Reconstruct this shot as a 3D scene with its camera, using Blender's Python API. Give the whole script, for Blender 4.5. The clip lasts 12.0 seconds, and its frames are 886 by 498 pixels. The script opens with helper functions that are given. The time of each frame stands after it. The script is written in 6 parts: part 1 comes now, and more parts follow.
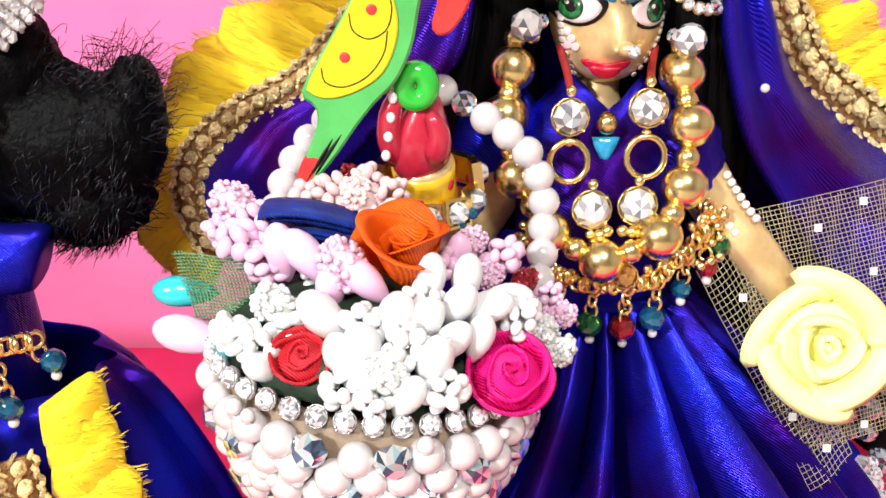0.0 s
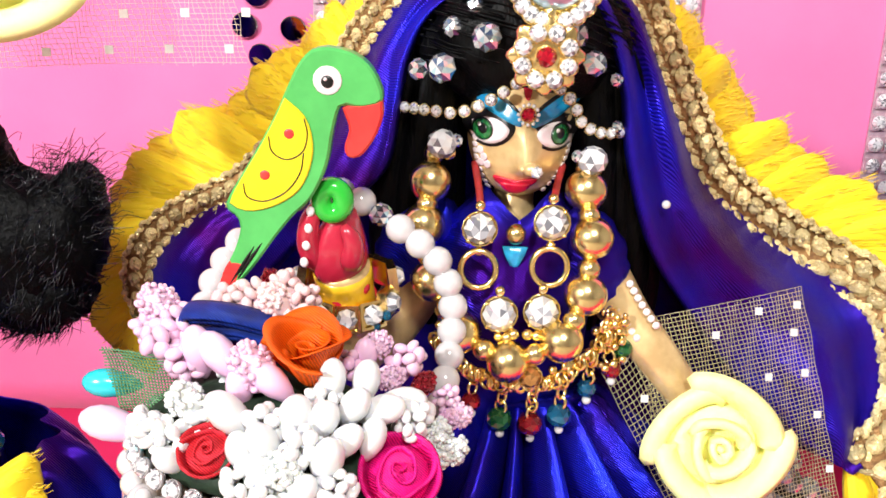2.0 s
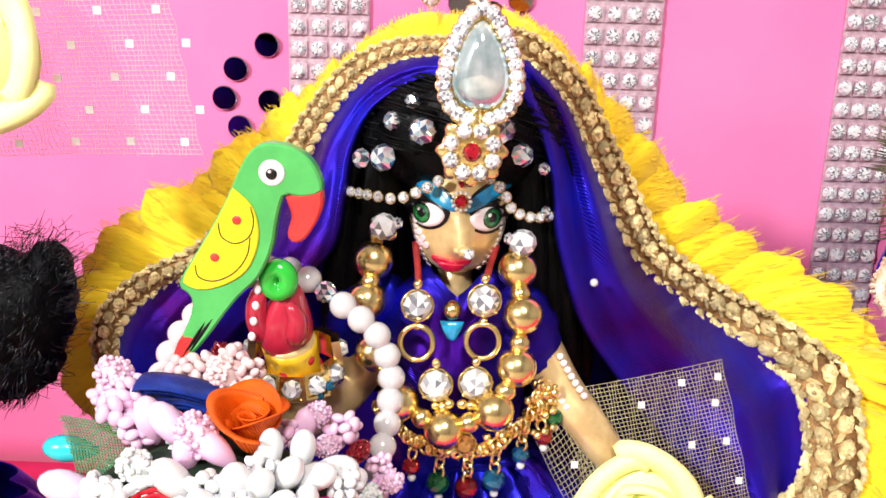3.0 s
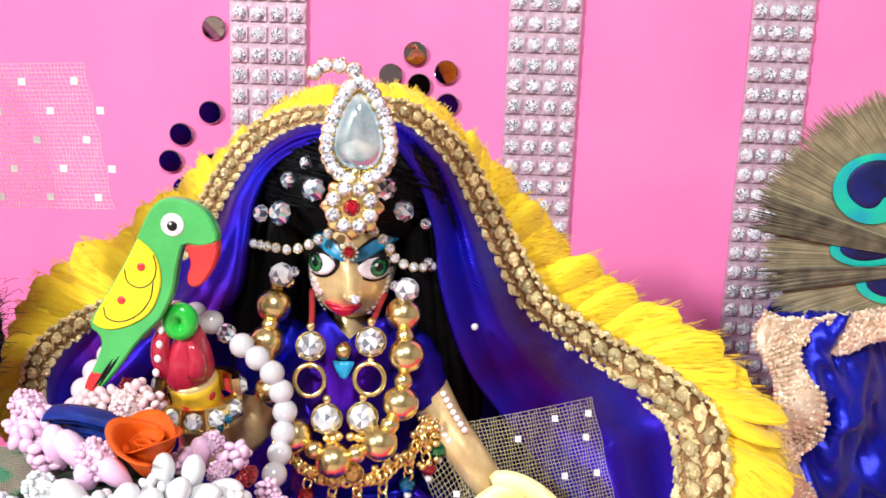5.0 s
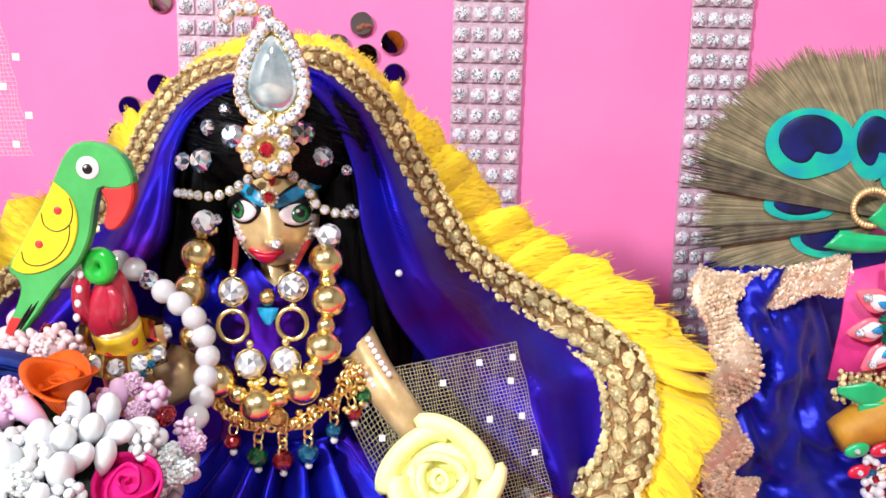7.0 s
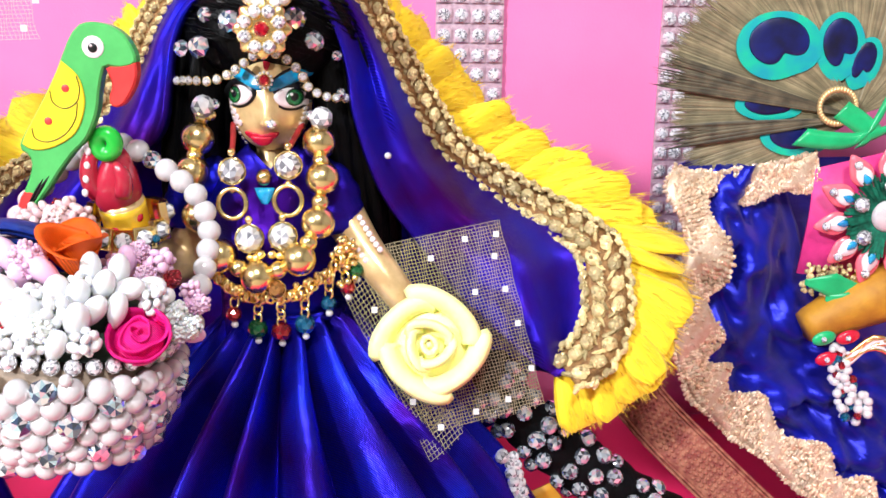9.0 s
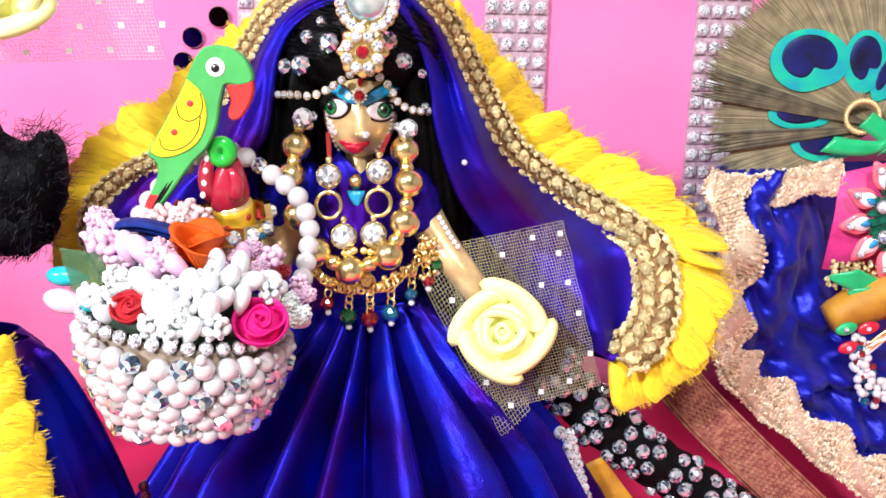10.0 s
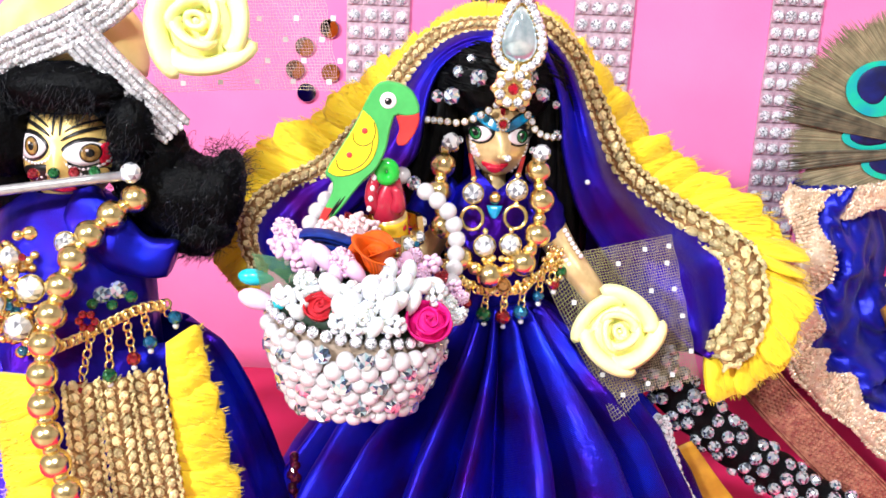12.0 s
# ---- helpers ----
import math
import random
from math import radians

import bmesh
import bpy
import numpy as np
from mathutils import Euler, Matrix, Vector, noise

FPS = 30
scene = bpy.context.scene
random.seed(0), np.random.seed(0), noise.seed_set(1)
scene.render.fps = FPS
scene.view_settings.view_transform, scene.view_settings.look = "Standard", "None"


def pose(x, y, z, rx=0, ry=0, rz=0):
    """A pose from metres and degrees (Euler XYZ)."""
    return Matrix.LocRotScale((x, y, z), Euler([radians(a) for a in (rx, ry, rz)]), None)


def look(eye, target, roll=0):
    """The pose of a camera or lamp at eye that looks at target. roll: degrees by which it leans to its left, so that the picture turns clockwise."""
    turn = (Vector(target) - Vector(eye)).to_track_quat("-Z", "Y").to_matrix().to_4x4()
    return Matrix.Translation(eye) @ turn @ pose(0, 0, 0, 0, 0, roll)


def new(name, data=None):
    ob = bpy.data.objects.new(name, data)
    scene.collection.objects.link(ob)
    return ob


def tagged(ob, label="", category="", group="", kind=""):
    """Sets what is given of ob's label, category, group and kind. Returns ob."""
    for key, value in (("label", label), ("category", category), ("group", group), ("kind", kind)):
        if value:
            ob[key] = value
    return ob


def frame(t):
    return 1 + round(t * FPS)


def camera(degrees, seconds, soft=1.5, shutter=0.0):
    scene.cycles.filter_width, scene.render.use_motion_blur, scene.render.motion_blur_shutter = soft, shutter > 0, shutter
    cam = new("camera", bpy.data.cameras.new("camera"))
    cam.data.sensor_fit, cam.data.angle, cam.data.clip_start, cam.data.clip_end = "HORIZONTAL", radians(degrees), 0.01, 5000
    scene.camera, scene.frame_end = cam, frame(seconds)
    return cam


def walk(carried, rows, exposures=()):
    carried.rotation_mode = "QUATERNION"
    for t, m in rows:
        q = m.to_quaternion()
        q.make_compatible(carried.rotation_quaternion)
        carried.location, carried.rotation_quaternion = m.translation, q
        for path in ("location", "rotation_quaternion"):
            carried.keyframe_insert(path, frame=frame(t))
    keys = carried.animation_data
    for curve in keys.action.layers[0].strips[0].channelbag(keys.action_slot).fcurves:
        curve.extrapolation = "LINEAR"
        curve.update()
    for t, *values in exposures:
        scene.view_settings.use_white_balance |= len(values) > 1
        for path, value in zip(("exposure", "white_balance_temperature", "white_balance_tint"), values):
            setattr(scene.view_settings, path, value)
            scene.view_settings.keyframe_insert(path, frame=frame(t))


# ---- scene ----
cam = camera(50.7, 12.0, 1.6)
METRES, EYE, TILT, LEAN, TURN = 0.25, 0.195, -22.0, 0.0, 0.0
ROWS = [
    (0.0, 0.0, 0.0, 0.0, 0.0, 0.0, -0.0),
    (0.5, 0.0034, 0.0021, -0.0013, 0.16, 0.11, 0.02),
    (1.0, 0.0291, -0.0041, 0.0043, 0.32, 0.56, -0.46),
    (1.5, 0.0533, -0.0246, 0.0234, 0.55, 1.48, -1.08),
    (2.0, 0.0781, -0.0598, 0.0419, 0.55, 3.15, -1.72),
    (2.5, 0.1022, -0.105, 0.0634, 0.68, 4.66, -2.01),
    (3.0, 0.1351, -0.125, 0.0655, 0.69, 6.05, -2.12),
    (3.5, 0.1675, -0.1609, 0.0688, 0.45, 7.7, -2.08),
    (5.5, 0.2494, -0.2194, 0.0293, -0.35, 10.32, -2.08),
    (6.0, 0.262, -0.2121, 0.013, -0.57, 10.4, -1.8),
    (6.5, 0.2792, -0.2205, -0.0012, -0.7, 10.41, -1.66),
    (7.0, 0.3081, -0.2195, -0.0198, -0.6, 10.3, -1.29),
    (9.0, 0.311, -0.2639, -0.1291, -1.18, 8.51, -0.42),
    (9.5, 0.2743, -0.3345, -0.1395, -1.15, 8.11, -0.47),
    (10.0, 0.2201, -0.3891, -0.1374, -1.18, 7.78, -0.85),
    (10.5, 0.1474, -0.4309, -0.1332, -0.96, 7.41, -0.98),
    (11.0, 0.0877, -0.4868, -0.1261, -0.72, 7.25, -1.26),
    (11.5, 0.0601, -0.5156, -0.1242, -0.89, 6.11, -1.47),
    (12.0, 0.0428, -0.5618, -0.1161, -1.02, 6.13, -2.2),
]
walk(cam, [(t, pose(0, 0, EYE, TILT, LEAN, TURN) @ pose(METRES * x, METRES * y, METRES * z, 90 + pitch, roll, yaw)) for t, x, y, z, yaw, pitch, roll in ROWS],
     exposures=((0.0, 0.0, 7100, 10), (2.5, -0.02, 7100, 10), (3.5, -0.05, 7000, 10), (5.5, -0.19, 6500, 10), (7.0, -0.17, 6500, 10), (9.0, 0.0, 6500, 10), (12.0, 0.05, 6500, 10)))

# ---- light and air ----
world = bpy.data.worlds.new("room_air")
scene.world = world
world.use_nodes = True
world.node_tree.nodes["Background"].inputs[0].default_value = (1.0, 0.95, 0.96, 1)
world.node_tree.nodes["Background"].inputs[1].default_value = 0.012
scene.view_settings.exposure = 0.0


def area_lamp(name, eye, target, size, watts, colour):
    data = bpy.data.lights.new(name, "AREA")
    data.shape, data.size, data.energy, data.color = "DISK", size, watts, colour
    ob = new(name, data)
    ob.matrix_world = look(eye, target)
    return ob


# unseen lamp added above and in front as fill
area_lamp("front_fill_lamp", (0.10, -0.62, 0.92), (0.06, 0.24, 0.12), 0.20, 11.8, (0.95, 0.97, 1.0))
# unseen key light from the left, placed to suit the shadow on the backdrop
area_lamp("key_light", (-0.84, -0.98, 0.88), (0.05, 0.22, 0.12), 0.13, 32.0, (0.90, 0.95, 1.0))

# ---- materials ----


def mat(name, col, rough=0.5, metal=0.0, col2=None, scale=300, bump=0.0, bscale=1500, spec=0.5, coat=0.0, sheen=0.0,
        weave=0.0, wscale=500, rand=0.0, island=0.0, sss=0.0, trans=0.0, aniso=0.0, stretch=None, yarn=0.35):
    m = bpy.data.materials.new(name)
    m.use_nodes = True
    nt = m.node_tree
    n, ln = nt.nodes, nt.links
    b = n["Principled BSDF"]
    b.inputs["Roughness"].default_value, b.inputs["Metallic"].default_value = rough, metal
    b.inputs["Specular IOR Level"].default_value = spec
    b.inputs["Coat Weight"].default_value, b.inputs["Sheen Weight"].default_value = coat, sheen
    b.inputs["Transmission Weight"].default_value = trans
    b.inputs["Anisotropic"].default_value = aniso
    if sss:
        b.inputs["Subsurface Weight"].default_value = sss
        b.inputs["Subsurface Radius"].default_value = (0.004, 0.003, 0.0015)
    tc = n.new("ShaderNodeTexCoord")
    src = tc.outputs["Object"]
    if stretch:
        mp = n.new("ShaderNodeMapping")
        mp.inputs["Scale"].default_value = stretch
        ln.new(src, mp.inputs[0])
        src = mp.outputs[0]
    no = n.new("ShaderNodeTexNoise")
    no.inputs["Scale"].default_value, no.inputs["Detail"].default_value = scale, 5
    ln.new(src, no.inputs["Vector"])
    ramp = n.new("ShaderNodeValToRGB")
    ramp.color_ramp.elements[0].position, ramp.color_ramp.elements[1].position = 0.35, 0.66
    c2 = col2 or tuple(c * 0.82 for c in col)
    ramp.color_ramp.elements[0].color, ramp.color_ramp.elements[1].color = (*c2, 1), (*col, 1)
    ln.new(no.outputs["Fac"], ramp.inputs[0])
    out = ramp.outputs[0]
    for amount, node, sock in ((rand, "ShaderNodeObjectInfo", "Random"), (island, "ShaderNodeNewGeometry", "Random Per Island")):
        if amount:
            inf = n.new(node)
            hsv = n.new("ShaderNodeHueSaturation")
            rg = n.new("ShaderNodeMapRange")
            rg.inputs["To Min"].default_value, rg.inputs["To Max"].default_value = 1 - amount, 1 + amount * 0.12
            ln.new(inf.outputs[sock], rg.inputs["Value"])
            ln.new(rg.outputs[0], hsv.inputs["Value"])
            ln.new(out, hsv.inputs["Color"])
            out = hsv.outputs[0]
    last = None

    def relief(height, strength, distance):
        bp = n.new("ShaderNodeBump")
        bp.inputs["Strength"].default_value, bp.inputs["Distance"].default_value = strength, distance
        ln.new(height, bp.inputs["Height"])
        if last:
            ln.new(last, bp.inputs["Normal"])
        return bp.outputs[0]
    if bump:
        nb = n.new("ShaderNodeTexNoise")
        nb.inputs["Scale"].default_value, nb.inputs["Detail"].default_value = bscale, 4
        ln.new(src, nb.inputs["Vector"])
        last = relief(nb.outputs["Fac"], bump, 0.0004 if bscale > 400 else 0.0015)
    if weave:
        wv = n.new("ShaderNodeTexWave")
        wv.bands_direction = "DIAGONAL"
        wv.inputs["Scale"].default_value, wv.inputs["Distortion"].default_value = wscale, 2.2
        wv.inputs["Detail"].default_value = 2
        ln.new(src, wv.inputs["Vector"])
        last = relief(wv.outputs["Fac"], weave, 0.0004)
        hsv = n.new("ShaderNodeHueSaturation")
        rg = n.new("ShaderNodeMapRange")
        rg.inputs["To Min"].default_value, rg.inputs["To Max"].default_value = 1 - yarn, 1 + 0.5 * yarn
        ln.new(wv.outputs["Fac"], rg.inputs["Value"])
        ln.new(rg.outputs[0], hsv.inputs["Value"])
        ln.new(out, hsv.inputs["Color"])
        out = hsv.outputs[0]
    ln.new(out, b.inputs["Base Color"])
    if last:
        ln.new(last, b.inputs["Normal"])
    return m


PINK_CLOTH = mat("pink_backdrop_cloth", (0.86, 0.21, 0.45), 0.75, col2=(0.82, 0.17, 0.40), scale=14, bump=0.25, bscale=900, sheen=0.2)
MAGENTA = mat("magenta_floor_cloth", (0.78, 0.006, 0.12), 0.6, col2=(0.68, 0.005, 0.10), scale=25, bump=0.25, bscale=1200, sheen=0.1)
SATIN = mat("blue_violet_satin", (0.014, 0.030, 0.82), 0.33, 0.85, col2=(0.040, 0.003, 0.20), scale=34, weave=0.4, wscale=900, bump=0.45, bscale=130, spec=0.12, yarn=0.45)
VEIL_SATIN = mat("sheer_violet_satin", (0.012, 0.018, 0.62), 0.36, 0.65, col2=(0.060, 0.002, 0.15), scale=30, weave=0.4, wscale=900, bump=0.3, bscale=160, spec=0.1, yarn=0.4)
VELVET = mat("royal_blue_velvet", (0.006, 0.012, 0.50), 0.36, 0.6, col2=(0.004, 0.005, 0.24), scale=60, bump=0.3, bscale=1500, sheen=0.08)
GOLD = mat("polished_gold", (1.0, 0.81, 0.40), 0.22, 1.0, col2=(0.96, 0.70, 0.27), scale=250, bump=0.06, bscale=700)
GOLD_THREAD = mat("gold_thread", (1.0, 0.83, 0.43), 0.17, 0.28, col2=(0.98, 0.74, 0.36), scale=500, bump=0.8, bscale=3000, island=0.6)
# browned so that the gaps between braid knots look shaded
BRAID_TAPE = mat("gap_shade_gold_tape", (0.36, 0.19, 0.07), 0.45, 0.5, col2=(0.17, 0.08, 0.03), scale=700, bump=1.0, bscale=2000)
ROSE_GOLD = mat("rose_gold_lace", (0.99, 0.82, 0.62), 0.22, 0.4, col2=(0.86, 0.60, 0.40), scale=350, bump=0.8, bscale=1800, island=0.4)
BRASS_SKIN = mat("antique_brass", (0.82, 0.60, 0.30), 0.28, 0.35, col2=(0.62, 0.41, 0.19), scale=180, bump=0.15, bscale=600)


def cut_stone(name, glint_tints, metal=0.85, rough=0.05):
    """Cut glass over foil: light and dark reflections are put into each facet's colour."""
    m = bpy.data.materials.new(name)
    m.use_nodes = True
    n, ln = m.node_tree.nodes, m.node_tree.links
    b = n["Principled BSDF"]
    b.inputs["Metallic"].default_value, b.inputs["Roughness"].default_value = metal, rough
    b.inputs["Coat Weight"].default_value, b.inputs["Coat Roughness"].default_value = 1.0, 0.03
    geo, inf, add = n.new("ShaderNodeNewGeometry"), n.new("ShaderNodeObjectInfo"), n.new("ShaderNodeMath")
    ln.new(geo.outputs["Random Per Island"], add.inputs[0])
    ln.new(inf.outputs["Random"], add.inputs[1])
    frac = n.new("ShaderNodeMath")
    frac.operation = "FRACT"
    ln.new(add.outputs[0], frac.inputs[0])
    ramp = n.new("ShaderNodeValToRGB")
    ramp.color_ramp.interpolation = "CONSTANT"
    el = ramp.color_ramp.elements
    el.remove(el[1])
    for k, c in enumerate(glint_tints):
        e = el[0] if k == 0 else el.new(k / len(glint_tints))
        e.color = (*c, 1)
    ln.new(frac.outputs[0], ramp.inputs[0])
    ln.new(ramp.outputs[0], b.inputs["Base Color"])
    return m


# near-white and near-black tints stand in for glints and dark reflections
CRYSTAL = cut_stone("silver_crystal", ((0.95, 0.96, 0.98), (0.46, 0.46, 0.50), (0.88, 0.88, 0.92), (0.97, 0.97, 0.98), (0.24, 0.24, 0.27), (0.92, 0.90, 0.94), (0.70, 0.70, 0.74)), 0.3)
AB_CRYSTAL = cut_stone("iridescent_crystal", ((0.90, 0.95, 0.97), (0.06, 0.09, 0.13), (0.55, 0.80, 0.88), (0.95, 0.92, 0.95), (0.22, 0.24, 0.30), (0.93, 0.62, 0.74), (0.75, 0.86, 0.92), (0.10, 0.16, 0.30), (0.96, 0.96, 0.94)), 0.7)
SILVER = mat("silver_setting", (0.74, 0.72, 0.74), 0.25, 0.7, col2=(0.55, 0.52, 0.54), scale=300, bump=0.2)
SILVER_LACE = mat("silver_bead_lace", (0.88, 0.86, 0.88), 0.15, 0.4, col2=(0.74, 0.72, 0.75), scale=300, coat=0.8, island=0.4)
MIRROR = mat("mirror_glass", (0.55, 0.50, 0.52), 0.03, 1.0, col2=(0.42, 0.38, 0.40), scale=40)
PEARL = mat("white_pearl", (0.70, 0.67, 0.68), 0.12, 0.1, col2=(0.62, 0.58, 0.60), scale=60, coat=0.8, rand=0.06)
RED_GEM = mat("red_gem", (0.70, 0.01, 0.03), 0.08, 0.35, col2=(0.45, 0.0, 0.02), scale=400, coat=1.0, island=0.5)
GREEN_GEM = mat("green_glass_bead", (0.03, 0.28, 0.07), 0.06, 0.6, col2=(0.01, 0.12, 0.05), scale=300, coat=1.0, island=0.6)
RUBY_BEAD = mat("red_glass_bead", (0.55, 0.03, 0.05), 0.06, 0.6, col2=(0.35, 0.01, 0.02), scale=300, coat=1.0, island=0.6)
BLUE_BEAD = mat("turquoise_glass_bead", (0.02, 0.26, 0.44), 0.06, 0.6, col2=(0.01, 0.12, 0.28), scale=300, coat=1.0, island=0.6)
HAIR = mat("black_synthetic_hair", (0.002, 0.002, 0.003), 0.4, col2=(0.001, 0.001, 0.001), scale=900, bump=0.9, bscale=1400, spec=0.12, stretch=(1, 1, 0.25))
FRIZZ = mat("black_curly_hair", (0.002, 0.002, 0.003), 0.42, col2=(0.001, 0.001, 0.001), scale=700, bump=1.0, bscale=900, spec=0.06)
CURL = mat("glossy_black_curl", (0.005, 0.007, 0.012), 0.25, col2=(0.003, 0.003, 0.006), scale=700, spec=0.5)
YELLOW_FUR = mat("yellow_fringe", (0.98, 0.70, 0.015), 0.7, col2=(0.95, 0.62, 0.010), scale=7000, bump=0.2, bscale=12000, sheen=0.2, sss=0.1, rand=0.15, stretch=(1, 1, 0.07))
YELLOW_FOAM = mat("pale_yellow_foam", (0.97, 0.95, 0.46), 0.55, col2=(0.96, 0.92, 0.40), scale=120, bump=0.15, bscale=2500, sss=0.7)
WHITE_BUD = mat("white_glossy_bud", (0.78, 0.78, 0.79), 0.28, col2=(0.70, 0.71, 0.73), scale=200, coat=0.3, sss=0.2, bump=0.1, bscale=900)
WHITE_SUGAR = mat("white_sugar_bead", (0.80, 0.81, 0.80), 0.16, col2=(0.66, 0.70, 0.69), scale=700, coat=0.5, sss=0.2, island=0.15)
PINK_BUD = mat("pale_pink_bud", (0.88, 0.50, 0.76), 0.35, col2=(0.88, 0.62, 0.80), scale=150, coat=0.4, sss=0.2, bump=0.1, bscale=900)
PINK_SUGAR = mat("pink_sugar_bead", (0.82, 0.46, 0.68), 0.25, col2=(0.85, 0.60, 0.76), scale=500, coat=0.5, sss=0.2, island=0.15)
CORAL_SUGAR = mat("coral_sugar_bead", (0.84, 0.50, 0.52), 0.25, col2=(0.86, 0.68, 0.68), scale=500, coat=0.5, sss=0.2, island=0.15)
CYAN_BUD = mat("cyan_pearl_bud", (0.01, 0.60, 0.66), 0.25, col2=(0.01, 0.50, 0.60), scale=100, coat=0.5)
RED_RIBBON = mat("red_ribbon", (0.72, 0.035, 0.06), 0.6, col2=(0.52, 0.012, 0.02), scale=250, weave=0.5, wscale=900, spec=0.25)
MAGENTA_RIBBON = mat("magenta_ribbon", (0.86, 0.012, 0.26), 0.5, col2=(0.76, 0.006, 0.19), scale=250, weave=0.5, wscale=900, spec=0.25)
ORANGE_RIBBON = mat("orange_ribbon", (0.88, 0.13, 0.008), 0.5, col2=(0.78, 0.09, 0.004), scale=250, weave=0.5, wscale=900, spec=0.25)
NAVY_RIBBON = mat("navy_ribbon", (0.006, 0.035, 0.30), 0.5, col2=(0.003, 0.014, 0.15), scale=250, weave=0.5, wscale=900, spec=0.25)
GREEN_NET = mat("green_leaf_mesh", (0.17, 0.40, 0.20), 0.6, col2=(0.09, 0.27, 0.12), scale=500, weave=0.5, wscale=900, spec=0.25)
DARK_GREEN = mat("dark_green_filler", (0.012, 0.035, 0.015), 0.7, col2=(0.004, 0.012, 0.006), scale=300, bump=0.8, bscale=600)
NET_THREAD = mat("gold_net_thread", (0.58, 0.50, 0.32), 0.4, 0.35, col2=(0.45, 0.38, 0.24), scale=500)
PALE_THREAD = mat("pale_net_thread", (0.85, 0.72, 0.62), 0.4, 0.2, col2=(0.8, 0.62, 0.55), scale=500)
SEQUIN = mat("white_sequin", (0.92, 0.90, 0.90), 0.25, 0.3, col2=(0.8, 0.78, 0.8), scale=500)
PARROT_GREEN = mat("green_painted_wood", (0.075, 0.46, 0.11), 0.42, col2=(0.06, 0.38, 0.09), scale=220, bump=0.15, bscale=700, coat=0.25)
PARROT_YELLOW = mat("yellow_painted_wood", (0.92, 0.70, 0.02), 0.4, col2=(0.88, 0.62, 0.015), scale=220, bump=0.1, bscale=700, coat=0.25)
PARROT_RED = mat("red_painted_wood", (0.72, 0.045, 0.04), 0.4, col2=(0.62, 0.03, 0.03), scale=220, bump=0.1, bscale=700, coat=0.25)
BLACK_PAINT = mat("black_paint", (0.008, 0.006, 0.008), 0.35, col2=(0.004, 0.004, 0.004), scale=200)
WHITE_PAINT = mat("white_paint", (0.84, 0.80, 0.80), 0.35, col2=(0.80, 0.62, 0.66), scale=200, coat=0.3)
EYE_GREEN = mat("green_iris_paint", (0.015, 0.20, 0.05), 0.2, col2=(0.006, 0.07, 0.02), scale=500, coat=1.0)
EYE_AMBER = mat("amber_iris_paint", (0.40, 0.22, 0.06), 0.2, col2=(0.15, 0.07, 0.02), scale=500, coat=1.0)
LIP_RED = mat("red_enamel", (0.66, 0.012, 0.05), 0.25, col2=(0.5, 0.01, 0.03), scale=300, coat=0.6)
BROW_BLUE = mat("turquoise_enamel", (0.01, 0.38, 0.64), 0.2, col2=(0.008, 0.20, 0.46), scale=250, coat=0.6)
HAND_RED = mat("crimson_enamel", (0.50, 0.02, 0.05), 0.22, col2=(0.40, 0.015, 0.04), scale=150, coat=0.7, bump=0.1, bscale=300)
CUFF_YELLOW = mat("yellow_enamel", (0.80, 0.50, 0.03), 0.25, col2=(0.7, 0.4, 0.02), scale=200, coat=0.6)
FACE_YELLOW = mat("golden_face_paint", (0.85, 0.62, 0.22), 0.35, 0.2, col2=(0.70, 0.46, 0.14), scale=150)
GREEN_RIBBON = mat("emerald_satin_ribbon", (0.008, 0.46, 0.16), 0.3, col2=(0.005, 0.33, 0.11), scale=120, sheen=0.2)
GREEN_BEAD = mat("bright_green_bead", (0.02, 0.50, 0.05), 0.15, col2=(0.015, 0.40, 0.04), scale=120, coat=0.6)
BARB = mat("peacock_barbs", (0.34, 0.27, 0.15), 0.5, col2=(0.20, 0.16, 0.085), scale=160, island=0.5, sheen=0.3)
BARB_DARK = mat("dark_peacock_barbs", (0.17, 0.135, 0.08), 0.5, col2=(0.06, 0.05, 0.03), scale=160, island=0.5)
TEAL = mat("teal_feather_eye", (0.006, 0.46, 0.27), 0.4, col2=(0.006, 0.30, 0.36), scale=120, island=0.3)
DEEP_BLUE = mat("deep_blue_feather_eye", (0.004, 0.010, 0.13), 0.4, col2=(0.002, 0.002, 0.02), scale=90, island=0.3)
MAROON = mat("maroon_woven_ribbon", (0.40, 0.15, 0.09), 0.6, col2=(0.22, 0.045, 0.035), scale=420, bump=0.8, bscale=700)
PINK_ENAMEL = mat("coral_pink_enamel", (0.86, 0.16, 0.22), 0.25, col2=(0.8, 0.12, 0.16), scale=200, coat=0.6)
HOT_PINK = mat("hot_pink_cloth", (0.80, 0.05, 0.28), 0.55, col2=(0.65, 0.03, 0.2), scale=120, bump=0.3)
EMERALD_BRUSH = mat("emerald_tinsel", (0.01, 0.24, 0.14), 0.35, 0.3, col2=(0.005, 0.10, 0.06), scale=500, island=0.5)
OCHRE = mat("ochre_yellow_cloth", (0.55, 0.26, 0.015), 0.6, col2=(0.36, 0.14, 0.01), scale=100, bump=0.3)
BLACK_CLOTH = mat("black_cloth", (0.002, 0.002, 0.003), 0.6, col2=(0.001, 0.001, 0.001), scale=200, bump=0.8, bscale=500, spec=0.1)
CREAM_CLOTH = mat("cream_yellow_silk", (0.85, 0.66, 0.28), 0.45, col2=(0.72, 0.50, 0.16), scale=60, bump=0.2, sheen=0.2)
